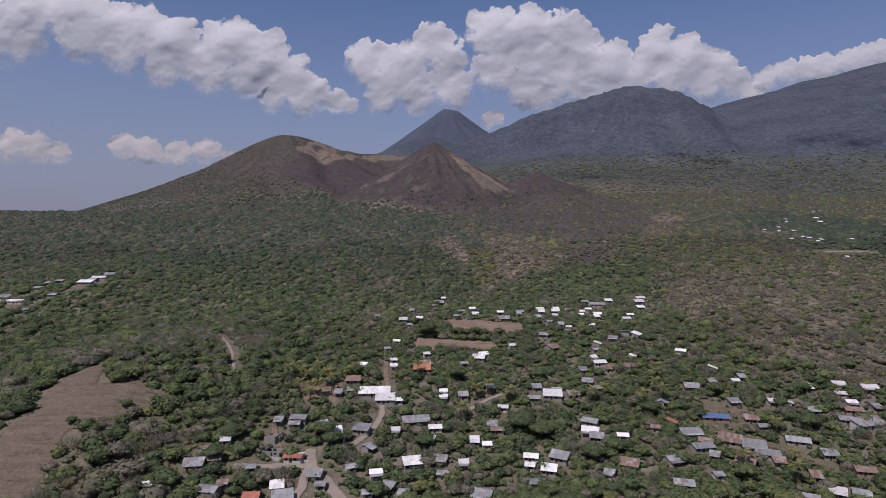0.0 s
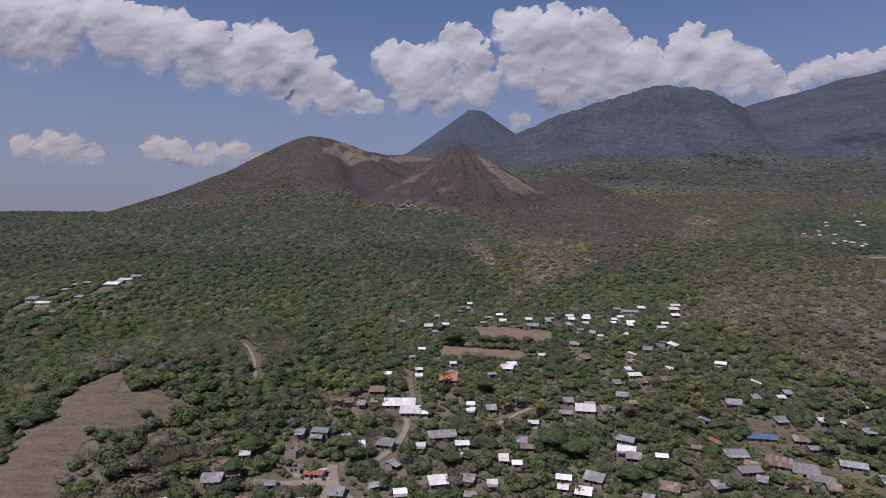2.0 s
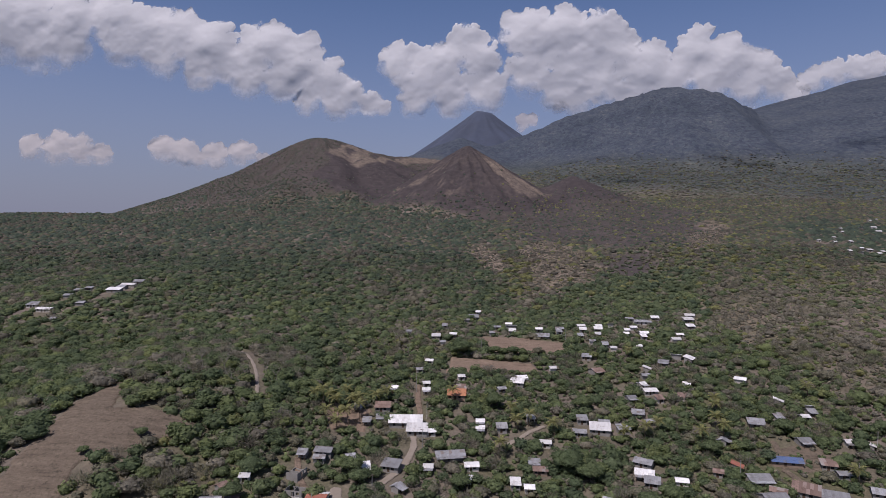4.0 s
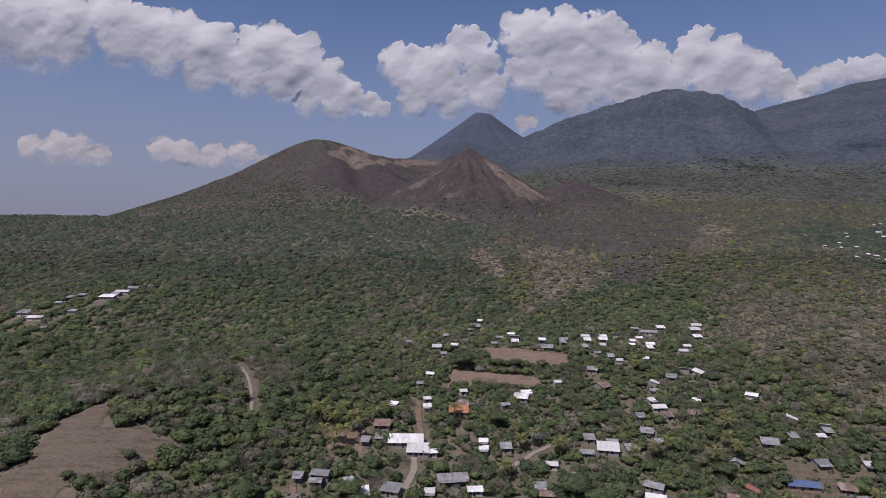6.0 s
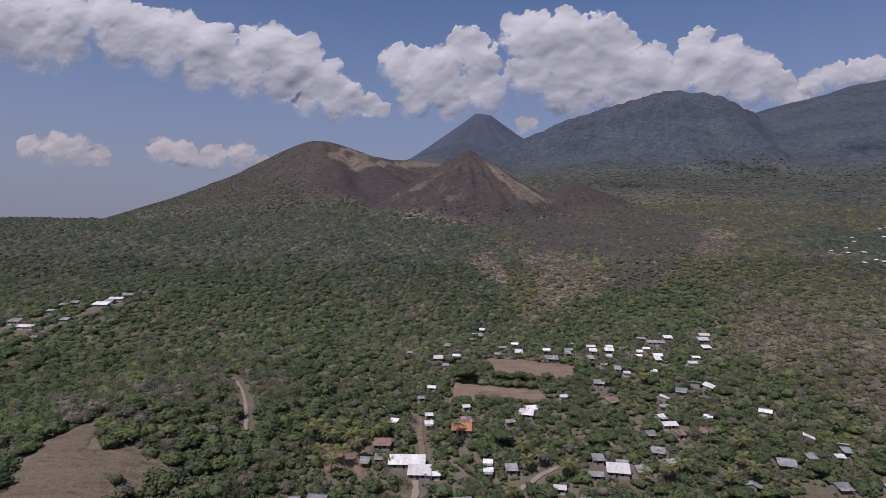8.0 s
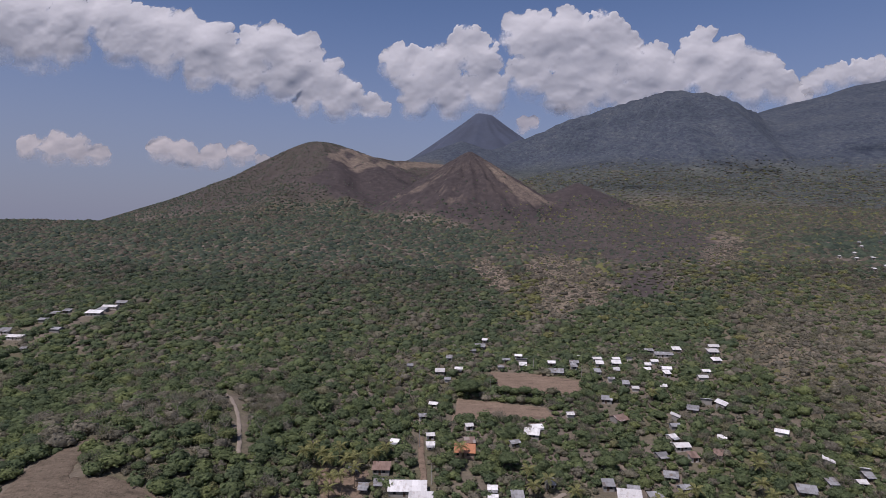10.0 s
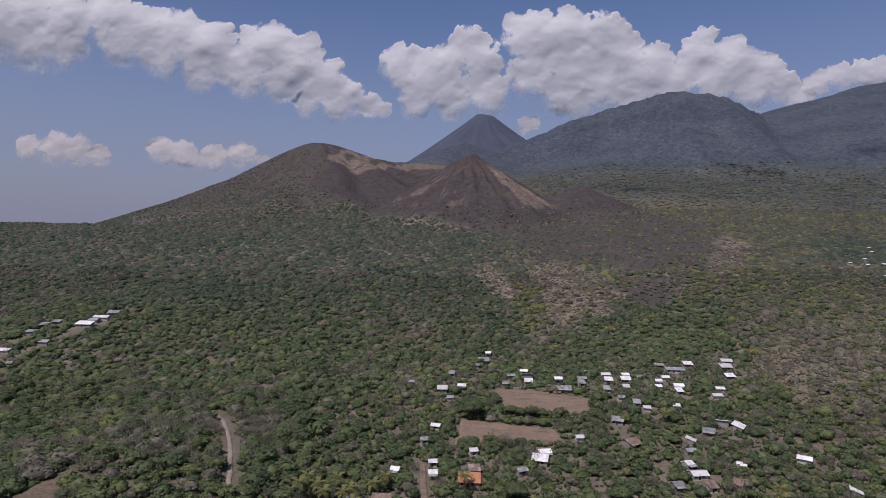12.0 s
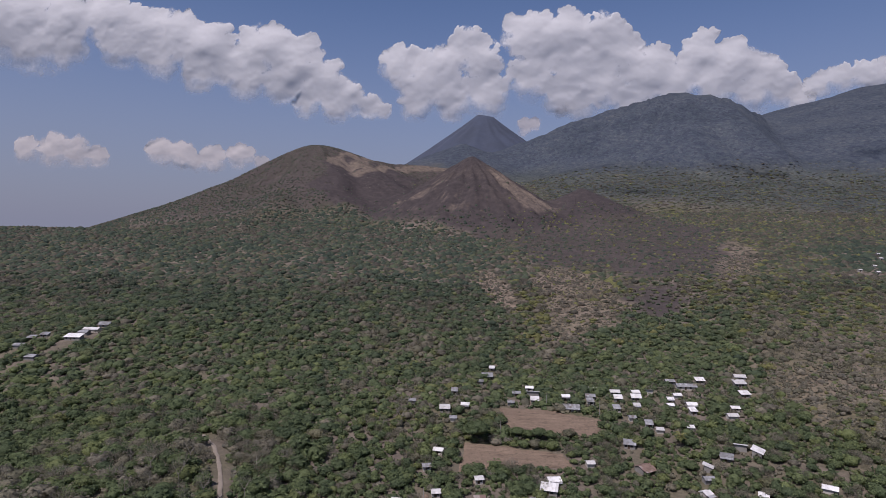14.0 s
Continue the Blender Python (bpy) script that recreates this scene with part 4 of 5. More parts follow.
LABELS = {"white": "small block house with a bright white sheet roof among trees", "zinc": "small house with a weathered grey zinc roof among trees",
          "rust": "low house with a rusty brown sheet roof among trees", "tile": "house with an orange-red tile roof in the village", "blue": "house with a blue painted sheet roof in the village",
          "orange": "long low house with an orange clay roof by the hedge", "two": "house with a red front roof slope and a white back slope"}
SITES = []
SHELL_A, SHELL_B = (-72.0, 247.5), (-69.0, 237.0)
protos = {}
pick = random.Random(11)
for kind, rows in HOUSES:
    for x, y, length, *own in rows:
        size = min([3.5, 4.5, 5.5, 7.0, 9.0, 12.0, 15.0], key=lambda s: abs(s + 0.9 - length * (0.8 if x > 400 else 1.1 if x < -250 else 1.0 if y > 330 else 0.96)))
        style = pick.randrange(3) if kind not in ("two", "blue") else 0
        key = (kind, size, style)
        # rows along the contour above, a lane that falls away eastwards, mixed plots round the crossing
        turn = pick.choice((0, 0, 180)) + pick.uniform(-5, 5) if y > 400 else pick.choice((-24, -24, -24, 62, 156)) + pick.uniform(-7, 7) if x > 95 else pick.choice((10, 10, 4, -14, 190, 30)) + pick.uniform(-6, 6)
        turn = -4 if kind == "two" else -8 if kind == "blue" else own[0] if own else turn
        m = pose(x, y, min(height(x - 2, y - 2), height(x + 2, y + 2), height(x, y)) + 0.25, 0, 0, turn)
        if key not in protos:
            protos[key] = house(size, max(3.4, min(size * (0.72, 0.6, 0.8)[style], 5.4)), (2.3, 2.5, 2.2)[style], kind, WALLS[(1, 2, 0, 1, 2, 0, 1)[(style + 2 * len(protos)) % 7] if kind != "white" else (0, 1, 0)[style]], ("gable", "shed", "gable")[style], style == 2)
            ob = protos[key]
            ob.matrix_basis = m
            tagged(ob, LABELS[kind], "house", "village houses")
        else:
            ob = copy_thing(protos[key], m)
        SITES.append((x, y, size))


SITES += [(*SHELL_A, 7.0), (*SHELL_B, 7.0)]


# ---- trees ----
def ball(sub):
    base = bmesh.new()
    bmesh.ops.create_icosphere(base, subdivisions=sub, radius=1)
    out = np.array([v.co for v in base.verts]), np.array([[v.index for v in f.verts] for f in base.faces])
    base.free()
    return out


SMALL_BALL = ball(1)


def lumps(gen, lobes, cards, card, flat=0.8, core=SMALL_BALL):
    """A crown of one metre radius: a heap of uneven leafy lobes under many loose sprays of leaves that break the outline."""
    iv, it = core
    mids = [(0, 0, 0.02, gen.uniform(0.66, 0.80))]
    turn = gen.uniform(0, 6.3)
    for k in range(lobes - 1):
        a, q = turn + 2.4 * k + gen.uniform(-0.4, 0.4), gen.uniform(0.36, 0.66)
        mids.append((math.cos(a) * q, math.sin(a) * q, gen.uniform(-0.2, 0.36) * (1.2 - q), gen.uniform(0.28, 0.42)))
    mids = np.array(mids)
    vs, ts, off = [], [], 0
    for x, y, z, r in mids:
        v = iv * r * 0.92 * gen.uniform(0.75, 1.15, (len(iv), 1)) + (x, y, z)
        vs.append(v * (1, 1, flat)), ts.append(it + off)
        off += len(v)
    share = mids[:, 3] ** 2 / (mids[:, 3] ** 2).sum()
    which = gen.choice(len(mids), cards, p=share)
    a, e = gen.uniform(0, 2 * math.pi, cards), np.arcsin(gen.uniform(-0.3, 1, cards))
    o = np.stack([np.cos(a) * np.cos(e), np.sin(a) * np.cos(e), np.sin(e)], 1)
    c = mids[which, :3] + o * (mids[which, 3] * gen.uniform(0.86, 1.12, cards))[:, None]
    face = o + 0.42 * gen.normal(size=(cards, 3))
    u = np.cross(face, gen.normal(size=(cards, 3)))
    u /= np.linalg.norm(u, axis=1)[:, None] + 1e-9
    w = np.cross(face, u)
    w /= np.linalg.norm(w, axis=1)[:, None] + 1e-9
    size = (card * gen.uniform(0.55, 1.25, cards))[:, None]
    quad = np.stack([c - u * size, c - w * size * gen.uniform(0.5, 1, (cards, 1)), c + u * size * gen.uniform(0.6, 1, (cards, 1)), c + w * size + 0.3 * size * o], 1) * (1, 1, flat)
    vs.append(quad.reshape(-1, 3))
    i = off + 4 * np.arange(cards)
    ts += [np.stack([i, i + 1, i + 2], 1), np.stack([i, i + 2, i + 3], 1)]
    return np.vstack(vs), np.vstack(ts)


def twigs(gen, count, flat, width, reach):
    """A leafless crown: brushwood of fine twigs all through a dome, mostly pointing out and up, with gaps between."""
    a, e = gen.uniform(0, 2 * math.pi, count), np.arcsin(gen.uniform(-0.15, 1, count))
    o = np.stack([np.cos(a) * np.cos(e), np.sin(a) * np.cos(e), np.sin(e) * flat], 1)
    d = 0.6 * o + 0.45 * gen.normal(size=(count, 3)) + (0, 0, 0.45)
    d *= (reach * gen.uniform(0.6, 1.3, count) / np.linalg.norm(d, axis=1))[:, None]
    u = np.cross(d, gen.normal(size=(count, 3)))
    u *= (width / (np.linalg.norm(u, axis=1) + 1e-9))[:, None]
    p = o * gen.uniform(0.35, 0.95, (count, 1))
    v = np.stack([p - u, p + u, p + d], 1).reshape(-1, 3)
    return v, np.arange(3 * count).reshape(-1, 3)


def coarse(gen):
    """A far crown: one uneven dome with a few bosses."""
    base = bmesh.new()
    bmesh.ops.create_icosphere(base, subdivisions=1, radius=1)
    iv, it = np.array([v.co for v in base.verts]), np.array([[v.index for v in f.verts] for f in base.faces])
    base.free()
    keep = iv[it][:, :, 2].mean(1) > -0.45
    it = it[keep]
    used, it = np.unique(it, return_inverse=True)
    v = iv[used] * gen.uniform(0.6, 1.25, (len(used), 1)) * (1, 1, 0.8)
    return v, it.reshape(-1, 3)


def gardens(x, y):
    """1 among the village plots, 0 in the woods."""
    return step(470, 400, y) * step(-110, -60, x) * step(230, 200, x) * (east_edge(x, y) < 4)


def tone_of(x, y, gen):
    """The hue of every crown: mostly green low down and to the west, dry and olive on the scrub slopes, always in drifts."""
    lush, drift = fbm(x / 70, y / 70, 3, 91), fbm(x / 26, y / 26, 3, 92)
    west = step(100, -150, x)
    n = len(x)

    def draw(lo, hi):
        return np.clip(gen.uniform(lo, hi, n) + 0.05 * drift, 0, 1)
    pick = gen.random(n) + 0.22 * drift
    t = np.where(pick < 0.52, draw(0.0, 0.28), np.where(pick < 0.82, draw(0.22, 0.50), draw(0.66, 0.94)))
    brown = gen.random(n) < np.clip(0.05 + 0.46 * step(0.05, 0.5, -lush) * west + 0.12 * step(900, 1300, y), 0, 0.8)
    t = np.where(brown, draw(0.66, 0.94), t)
    # the eastern scrub: grey-brown thickets with olive and yellow-green bushes
    scrub = step(-20, 60, x + 40 * fbm(x / 60, y / 60, 3, 93) - 0.04 * (y - 600)) * step(500, 590, y + 30 * lush) + step(-6, 16, east_edge(x, y) + 10 * lush)
    scrub = np.maximum(scrub, 0.75 * bump_at(x, y, -112, 222, 45, 40) + 0.9 * bump_at(x, y, -46, 425, 24, 46))
    belt = patch(BELT, x, y, 94)
    pick = gen.random(n) + 0.35 * drift + 0.2 * lush - 0.16 * step(0, 25, east_edge(x, y)) * step(640, 560, y)
    thorn = np.where(pick < 0.62, draw(0.66, 0.96), np.where(pick < 0.96, draw(0.26, 0.48), draw(0.54, 0.62)))
    t = np.where(gen.random(n) < np.clip(scrub * (0.95 - 0.9 * belt), 0, 0.95), thorn, t)
    t = np.where(gen.random(n) < 0.8 * belt, draw(0.12, 0.46), t)
    bare = np.clip(patch(ASH_STRIP, x, y, 61, 12) + patch(THORN_SLOPE, x, y, 62) + sum(patch(poly, x, y, 63 + k, 14) for k, poly in enumerate(EAST_BARE)), 0, 1)
    t = np.where(gen.random(n) < 0.85 * bare, draw(0.76, 1.0), t)
    t = np.where(gen.random(n) < 0.4 * patch(LAVA_SCRUB, x, y, 52, 30), draw(0.0, 0.14), t)
    bloom = 0.16 * patch(LAVA_SCRUB, x, y, 52, 30) * step(-0.15, 0.3, drift) + 0.03 * scrub + 0.05 * patch(THORN_SLOPE, x, y, 62) + 0.4 * patch(GREEN_STRIP, x, y, 59, 8)
    t = np.where(gen.random(n) < bloom, 0.6, t)
    grove = blot(x, y, 560, 850, 120, 200, 97) + blot(x, y, 470, 690, 70, 60, 98)
    t = np.where(gen.random(n) < 0.85 * grove, draw(0.0, 0.3), t)
    on_hill = np.hypot(x + 498, y - 1900) < 620 + 60 * lush
    t = np.where(on_hill, np.where(gen.random(n) < 0.58 + 0.5 * lush, draw(0.0, 0.30), draw(0.66, 0.82)), t)
    village = gardens(x, y) * (1 - np.clip(1.4 * bump_at(x, y, -52, 408, 26, 38), 0, 1))
    pick = gen.random(n)
    garden = np.where(pick < 0.48, draw(0.0, 0.30), np.where(pick < 0.78, draw(0.26, 0.50), draw(0.68, 0.95)))
    return np.where(village * gen.random(n) > 0.16, garden, t)


def stand(x0, x1, y0, y1, cell, gen):
    """Jittered places for trees, thinned by what covers the land."""
    xs, ys = np.meshgrid(np.arange(x0, x1, cell), np.arange(y0, y1, cell))
    x, y = (xs + gen.uniform(-0.5, 0.5, xs.shape) * cell * 1.1).ravel(), (ys + gen.uniform(-0.5, 0.5, ys.shape) * cell * 1.1).ravel()
    ok = np.abs(x + 0.05 * y) < 0.80 * y + 60          # what the flight ever looks over
    x, y = x[ok], y[ok]
    lava, tan, dry, wood = cover(x, y)
    p = 0.98 - 0.32 * lava * step(1600, 1500, y) - 0.15 * lava - 0.7 * tan
    village = step(440, 400, y) * step(-95, -60, x) * step(225, 200, x)
    dry_slope = step(0, 25, east_edge(x, y)) * step(640, 560, y)
    p = p - 0.12 * dry_slope
    p = p - 0.16 * village - 0.12 * bump_at(x, y, -112, 222, 36, 26) - 0.45 * bump_at(x, y, -50, 410, 16, 28)
    p = np.where((np.hypot(x + 21, y - 1407) < 196 + 14 * fbm(x / 20, y / 20, 2, 99)) | (np.hypot(x - 228, y - 1440) < 80), 0.03, p)
    p = np.where(np.hypot(x + 498, y - 1900) < 480, p - 0.22 + 0.5 * step(-0.3, 0.35, fbm(x / 75, y / 75, 3, 95) + 0.5 * step(150, 40, np.hypot(x + 470, y - 1880)) + 0.6 * step(330, 470, np.hypot(x + 498, y - 1900))), p)
    p = np.where(bowl(x, y) + near_rim(x, y) > 0.35, 0.05, p)
    ok = gen.random(len(x)) < p
    for poly in (FALLOW, PITCH, YARD, GROVE, LOT):
        ok &= ~inside(poly, x, y)
    for line, w in ((TRACK, 4.8), (STREET, 5.0), (HIGH_STREET, 4.6), (LANE, 5.5), (FOOTWAY, 4.0), (HAMLET_LANE, 16), (YARD_LANE, 4.5), (LOWER_ROAD, 5.5), (SIDE_ROAD, 4.5), (SHORT_ROAD, 4)):
        ok &= near_line(line, x, y) > w
    for hx, hy, s in SITES:
        ry = (4.3 + 0.06 * max(hy - 290, 0)) * (1.15 if hx < -250 else 1.0)
        ry = 9.0 if hx > 400 else ry
        ok &= (((x - hx) / (s * 0.5 + 1.4)) ** 2 + ((y - hy + ry * 0.5) / ry) ** 2) > 1
    return x[ok], y[ok]


def forest(name, x, y, templates, radius, gen, label, tall=0.75, dried=False, flat=1.0):
    """Many crowns in one mesh; uncountable."""
    z, tone = land(x, y), tone_of(x, y, gen)
    which = np.where(tone > 0.66, gen.integers(0, 6, len(x)) + len(templates) - 6, gen.integers(0, max(len(templates) - 6, 1), len(x))) if dried else gen.integers(0, len(templates), len(x))
    dry = cover(x, y)[2]
    r = radius * np.clip(gen.lognormal(0, 0.27, len(x)), 0.55, 1.5) * (1 - 0.30 * dry * (1 - np.clip(blot(x, y, 560, 850, 120, 200, 97), 0, 1))) * (1 - 0.42 * cover(x, y)[0])
    vs, ts, tn, up, off = [], [], [], [], 0
    # share of the hazy leaf colours, painted in more with distance
    haze_share = np.clip(step(330, 900, y) + 0.12 * gen.normal(size=len(x)), 0, 1)
    for k, (tv, tt) in enumerate(templates):
        i = np.nonzero(which == k)[0]
        a = gen.uniform(0, 2 * math.pi, len(i))
        c, s = np.cos(a)[:, None], np.sin(a)[:, None]
        px, py = tv[:, 0] * c - tv[:, 1] * s, tv[:, 0] * s + tv[:, 1] * c
        hgt = r[i] * flat * gen.uniform(0.75, 1.15, len(i))
        v = np.stack([px * r[i][:, None] + x[i][:, None], py * r[i][:, None] + y[i][:, None], tv[:, 2][None, :] * hgt[:, None] + (z[i] + r[i] * tall)[:, None]], -1)
        vs.append(v.reshape(-1, 3))
        ts.append((tt[None] + (np.arange(len(i)) * len(tv))[:, None, None] + off).reshape(-1, 3))
        tn.append(np.repeat(tone[i], len(tv)))
        up.append(np.repeat(haze_share[i], len(tv)))
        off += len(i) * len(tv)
    ob = new(name, tri_mesh(name, np.vstack(vs), np.vstack(ts), {"tone": np.concatenate(tn), "haze_share": np.concatenate(up)}, LEAVES, True))
    return tagged(ob, label, "trees", kind="stuff")


gen = np.random.default_rng(23)
NEAR_T = [lumps(gen, 5, 104, 0.14) for _ in range(9)] + [twigs(gen, 300, 0.85, 0.022, 0.32) for _ in range(3)] + [lumps(gen, 4, 110, 0.12) for _ in range(3)]
MID_T = [lumps(gen, 3, 22, 0.21, 0.78) for _ in range(8)] + [twigs(gen, 96, 0.8, 0.036, 0.36) for _ in range(3)] + [lumps(gen, 3, 22, 0.20, 0.78) for _ in range(3)]
FAR_T = [coarse(gen) for _ in range(10)]


def zone(x, y, gen):
    """The distance up the slope, blurred, so that one kind of wood passes into the next without a line."""
    return y + 70 * fbm(x / 60, y / 60, 3, 88) + gen.uniform(-50, 50, len(x))


x, y = stand(-130, 235, 190, 470, 4.7, gen)
keep = gardens(x, y) > 0.5
x, y = x[keep], y[keep]
first = np.argsort(np.where((y < 300) & (x > -140) & (x < 200), y, 9999))[:300]
LONE = np.stack([x[first], y[first]], 1)
forest("garden_trees", np.delete(x, first), np.delete(y, first), NEAR_T, 3.3, gen, "mixed green and leafless trees between the houses", 0.42, dried=True, flat=0.95)
x, y = stand(-330, 330, 190, 470, 6.0, gen)
keep = (y + 0.4 * (zone(x, y, gen) - y) < 415) & (gardens(x, y) <= 0.5)
forest("woodland", x[keep], y[keep], NEAR_T, 4.6, gen, "broad green and leafless trees on the wooded slope", 0.42, dried=True, flat=0.9)
SHRUB_T = [lumps(gen, 1, 8, 0.36, 0.8) for _ in range(6)]
BRUSH_T = [lumps(gen, 2, 26, 0.20, 0.9) for _ in range(6)]
xs, ys = np.meshgrid(np.arange(-130, 235, 3.0), np.arange(192, 500, 3.0))
x, y = (xs + gen.uniform(-1.4, 1.4, xs.shape)).ravel(), (ys + gen.uniform(-1.4, 1.4, ys.shape)).ravel()
ok = gen.random(len(x)) < np.where(inside(LOT, x, y), 0.3, 0.6)
for poly in (FALLOW, PITCH, YARD, GROVE):
    ok &= ~inside(poly, x, y)
for line in (TRACK, STREET, HIGH_STREET, LANE, FOOTWAY, YARD_LANE, LOWER_ROAD, SIDE_ROAD, SHORT_ROAD):
    ok &= near_line(line, x, y) > 3.4
for hx, hy, s in SITES:
    ok &= (np.abs(x - hx) > s * 0.5 + 0.9) | (np.abs(y - hy) > s * 0.36 + 0.6)
forest("undergrowth", x[ok], y[ok], SHRUB_T, 2.0, gen, "low bushes and garden plants between the houses", 0.3)
x, y = stand(-640, 640, 190, 800, 5.4, gen)
lv, tn, dr, wd = cover(x, y)
keep = (gardens(x, y) < 0.5) & (zone(x, y, gen) < 760) & (gen.random(len(x)) > np.maximum(0.75 * lv, np.maximum(0.85 * tn, 0.35 * dr)))
x, y = x[keep], y[keep]
low = y + gen.uniform(-30, 30, len(x)) < 430
forest("understory", x[low], y[low], BRUSH_T, 3.0, gen, "low saplings and brush under the trees", 0.15, flat=0.95)
forest("hillside_brush", x[~low], y[~low], FAR_T, 2.7, gen, "low brush under the trees on the hillside", 0.0, flat=0.9)
x, y = stand(-640, 640, 370, 840, 6.2, gen)
keep = (y + 0.4 * (zone(x, y, gen) - y) >= 415) & (zone(x, y, gen) < 740) & (gardens(x, y) <= 0.5)
forest("hillside_forest", x[keep], y[keep], MID_T, 4.7, gen, "dense dry-season forest of green and brown crowns on the hillside", 0.20, dried=True, flat=0.8)
xs, ys = np.meshgrid(np.arange(-80, 420, 3.4), np.arange(300, 900, 3.4))
x, y = (xs + gen.uniform(-1.6, 1.6, xs.shape)).ravel(), (ys + gen.uniform(-1.6, 1.6, ys.shape)).ravel()
lv, tn, dr, wd = cover(x, y)
ok = (gen.random(len(x)) < 0.85 * np.maximum(dr, tn) - 0.12) & ~inside(PITCH, x, y) & ~inside(YARD, x, y) & (np.hypot(x - 40, y - 400) > 60)
forest("dry_scrub", x[ok], y[ok], FAR_T, 1.9, gen, "low grey-brown thorn scrub on the dry slope", 0.1, flat=0.7)
x, y = stand(-1300, 1300, 600, 1500, 6.6, gen)
keep = zone(x, y, gen) >= 730
forest("distant_forest", x[keep], y[keep], FAR_T, 5.0, gen, "distant dry-season forest and scrub below the cinder cone", -0.30, flat=0.95)
x, y = stand(-1500, 120, 1480, 2080, 6.6, gen)
keep = (x > -560) | (y < 1950)
forest("hill_scrub", x[keep], y[keep], FAR_T, 3.7, gen, "sparse dry scrub on the old crater hill", -0.12, flat=0.85)
x, y = stand(120, 1900, 1480, 2250, 9.5, gen)
keep = gen.random(len(x)) < step(400, 230, land(x, y) + 25 * fbm(x / 90, y / 90, 3, 77))
forest("mountain_scrub", x[keep], y[keep], FAR_T, 6.0, gen, "far olive scrub at the foot of the mountains", -0.12, flat=0.36)


# ---- single trees in the village ----
def trunk_mesh(gen, tall, spread):
    """A tapered trunk with four limbs that fork off into the crown."""
    bm = bmesh.new()

    def limb(a, b, r0, r1):
        a, b = Vector(a), Vector(b)
        turn = (b - a).to_track_quat("Z", "Y").to_matrix()
        rings = [[bm.verts.new(p + turn @ Vector((r * math.cos(k * math.pi / 3), r * math.sin(k * math.pi / 3), 0))) for k in range(6)] for p, r in ((a, r0), ((a + b) / 2 + Vector(gen.normal(size=3) * 0.06), (r0 + r1) / 2), (b, r1))]
        for lo, hi in zip(rings, rings[1:]):
            for k in range(6):
                bm.faces.new((lo[k], lo[(k + 1) % 6], hi[(k + 1) % 6], hi[k]))
        bm.faces.new(rings[-1])
    limb((0, 0, -0.6), (0.1, 0, tall * 0.5), 0.2, 0.14)
    for k in range(4):
        a = k * 1.57 + gen.uniform(-0.4, 0.4)
        limb((0.1, 0, tall * 0.46), (math.cos(a) * spread * 0.5, math.sin(a) * spread * 0.5, tall * gen.uniform(0.75, 0.95)), 0.11, 0.04)
    return bm_mesh("trunk", bm, BARK)


kinds = []
for k in range(12):
    r = (3.0, 3.8, 4.6, 3.4)[k % 4]
    v, f = lumps(gen, 9, 300, 0.095)
    tone = (0.06, 0.2, 0.34, 0.12, 0.45, 0.25, 0.54, 0.08, 0.38, 0.74, 0.30, 0.9)[k]
    mesh = tri_mesh("crown", v * (r, r, r * 0.9) + (0, 0, r * 0.78), f, {"tone": np.full(len(v), tone) + gen.uniform(-0.04, 0.04, len(v))}, LEAVES, True)
    kinds.append((mesh, trunk_mesh(gen, r * 1.05, r), "leafless grey-brown dry tree in the village" if tone > 0.7 else "dark green broadleaf tree beside the houses" if tone < 0.22 else "green broadleaf tree with a rounded crown in the village"))
made = {}
for i, (x, y) in enumerate(LONE):
    k = int(gen.integers(0, 12))
    m = pose(x, y, height(x, y), 0, 0, gen.uniform(0, 360))
    if k in made:
        copy_thing(made[k], m @ Matrix.Scale(gen.choice((0.6, 0.75, 0.9, 1.0, 1.25)), 4))
        continue
    mesh, bole, label = kinds[k]
    tree = new("tree")
    tree.matrix_basis = m
    part("trunk", bole, tree)
    part("crown", mesh, tree)
    made[k] = tagged(tree, label, "tree", "village trees")


BIG = [(-157, 275, 3.6), (-150, 277, 4.0), (-143, 276, 3.8), (-159, 284, 3.2), (-136, 275, 3.4), (-10, 396, 8.5), (36, 263, 8.0), (44, 257, 6.5), (10, 401, 4.5), (16, 400, 4.0), (22, 400, 5.0), (28, 399, 4.2), (44, 203, 7.0), (-52, 252, 6.5), (-47, 247, 5.5), (62, 240, 6.0), (-150.8, 236.5, 2.6), (-136, 250, 3.2), (-90, 228, 5.0), (72, 246, 5.6), (100, 281, 5.2), (166, 264, 5.8), (118, 226, 5.4), (8, 316, 6.2), (-8, 248, 5.0), (52, 320, 5.6), (140, 300, 5.4), (182, 296, 5.2)]
for x, y, r in BIG:
    v, f = lumps(gen, 15, 800, 0.062)
    tree = new("tree")
    tree.matrix_basis = pose(x, y, height(x, y))
    part("trunk", trunk_mesh(gen, r * 0.95, r), tree)
    part("crown", tri_mesh("crown", v * (r, r, r * 0.78) + (0, 0, r * 0.82), f, {"tone": np.full(len(v), gen.uniform(0.1, 0.3))}, LEAVES, True), tree)
    tagged(tree, "large spreading dark green tree" if r > 5.5 else "dense rounded green tree at the edge of a clearing", "tree", "village trees")


# ---- bare pale trees above the fallow field ----
PALE_BARK = plain("pale dry bark", (0.30, 0.275, 0.24), 0.9, 1.0)


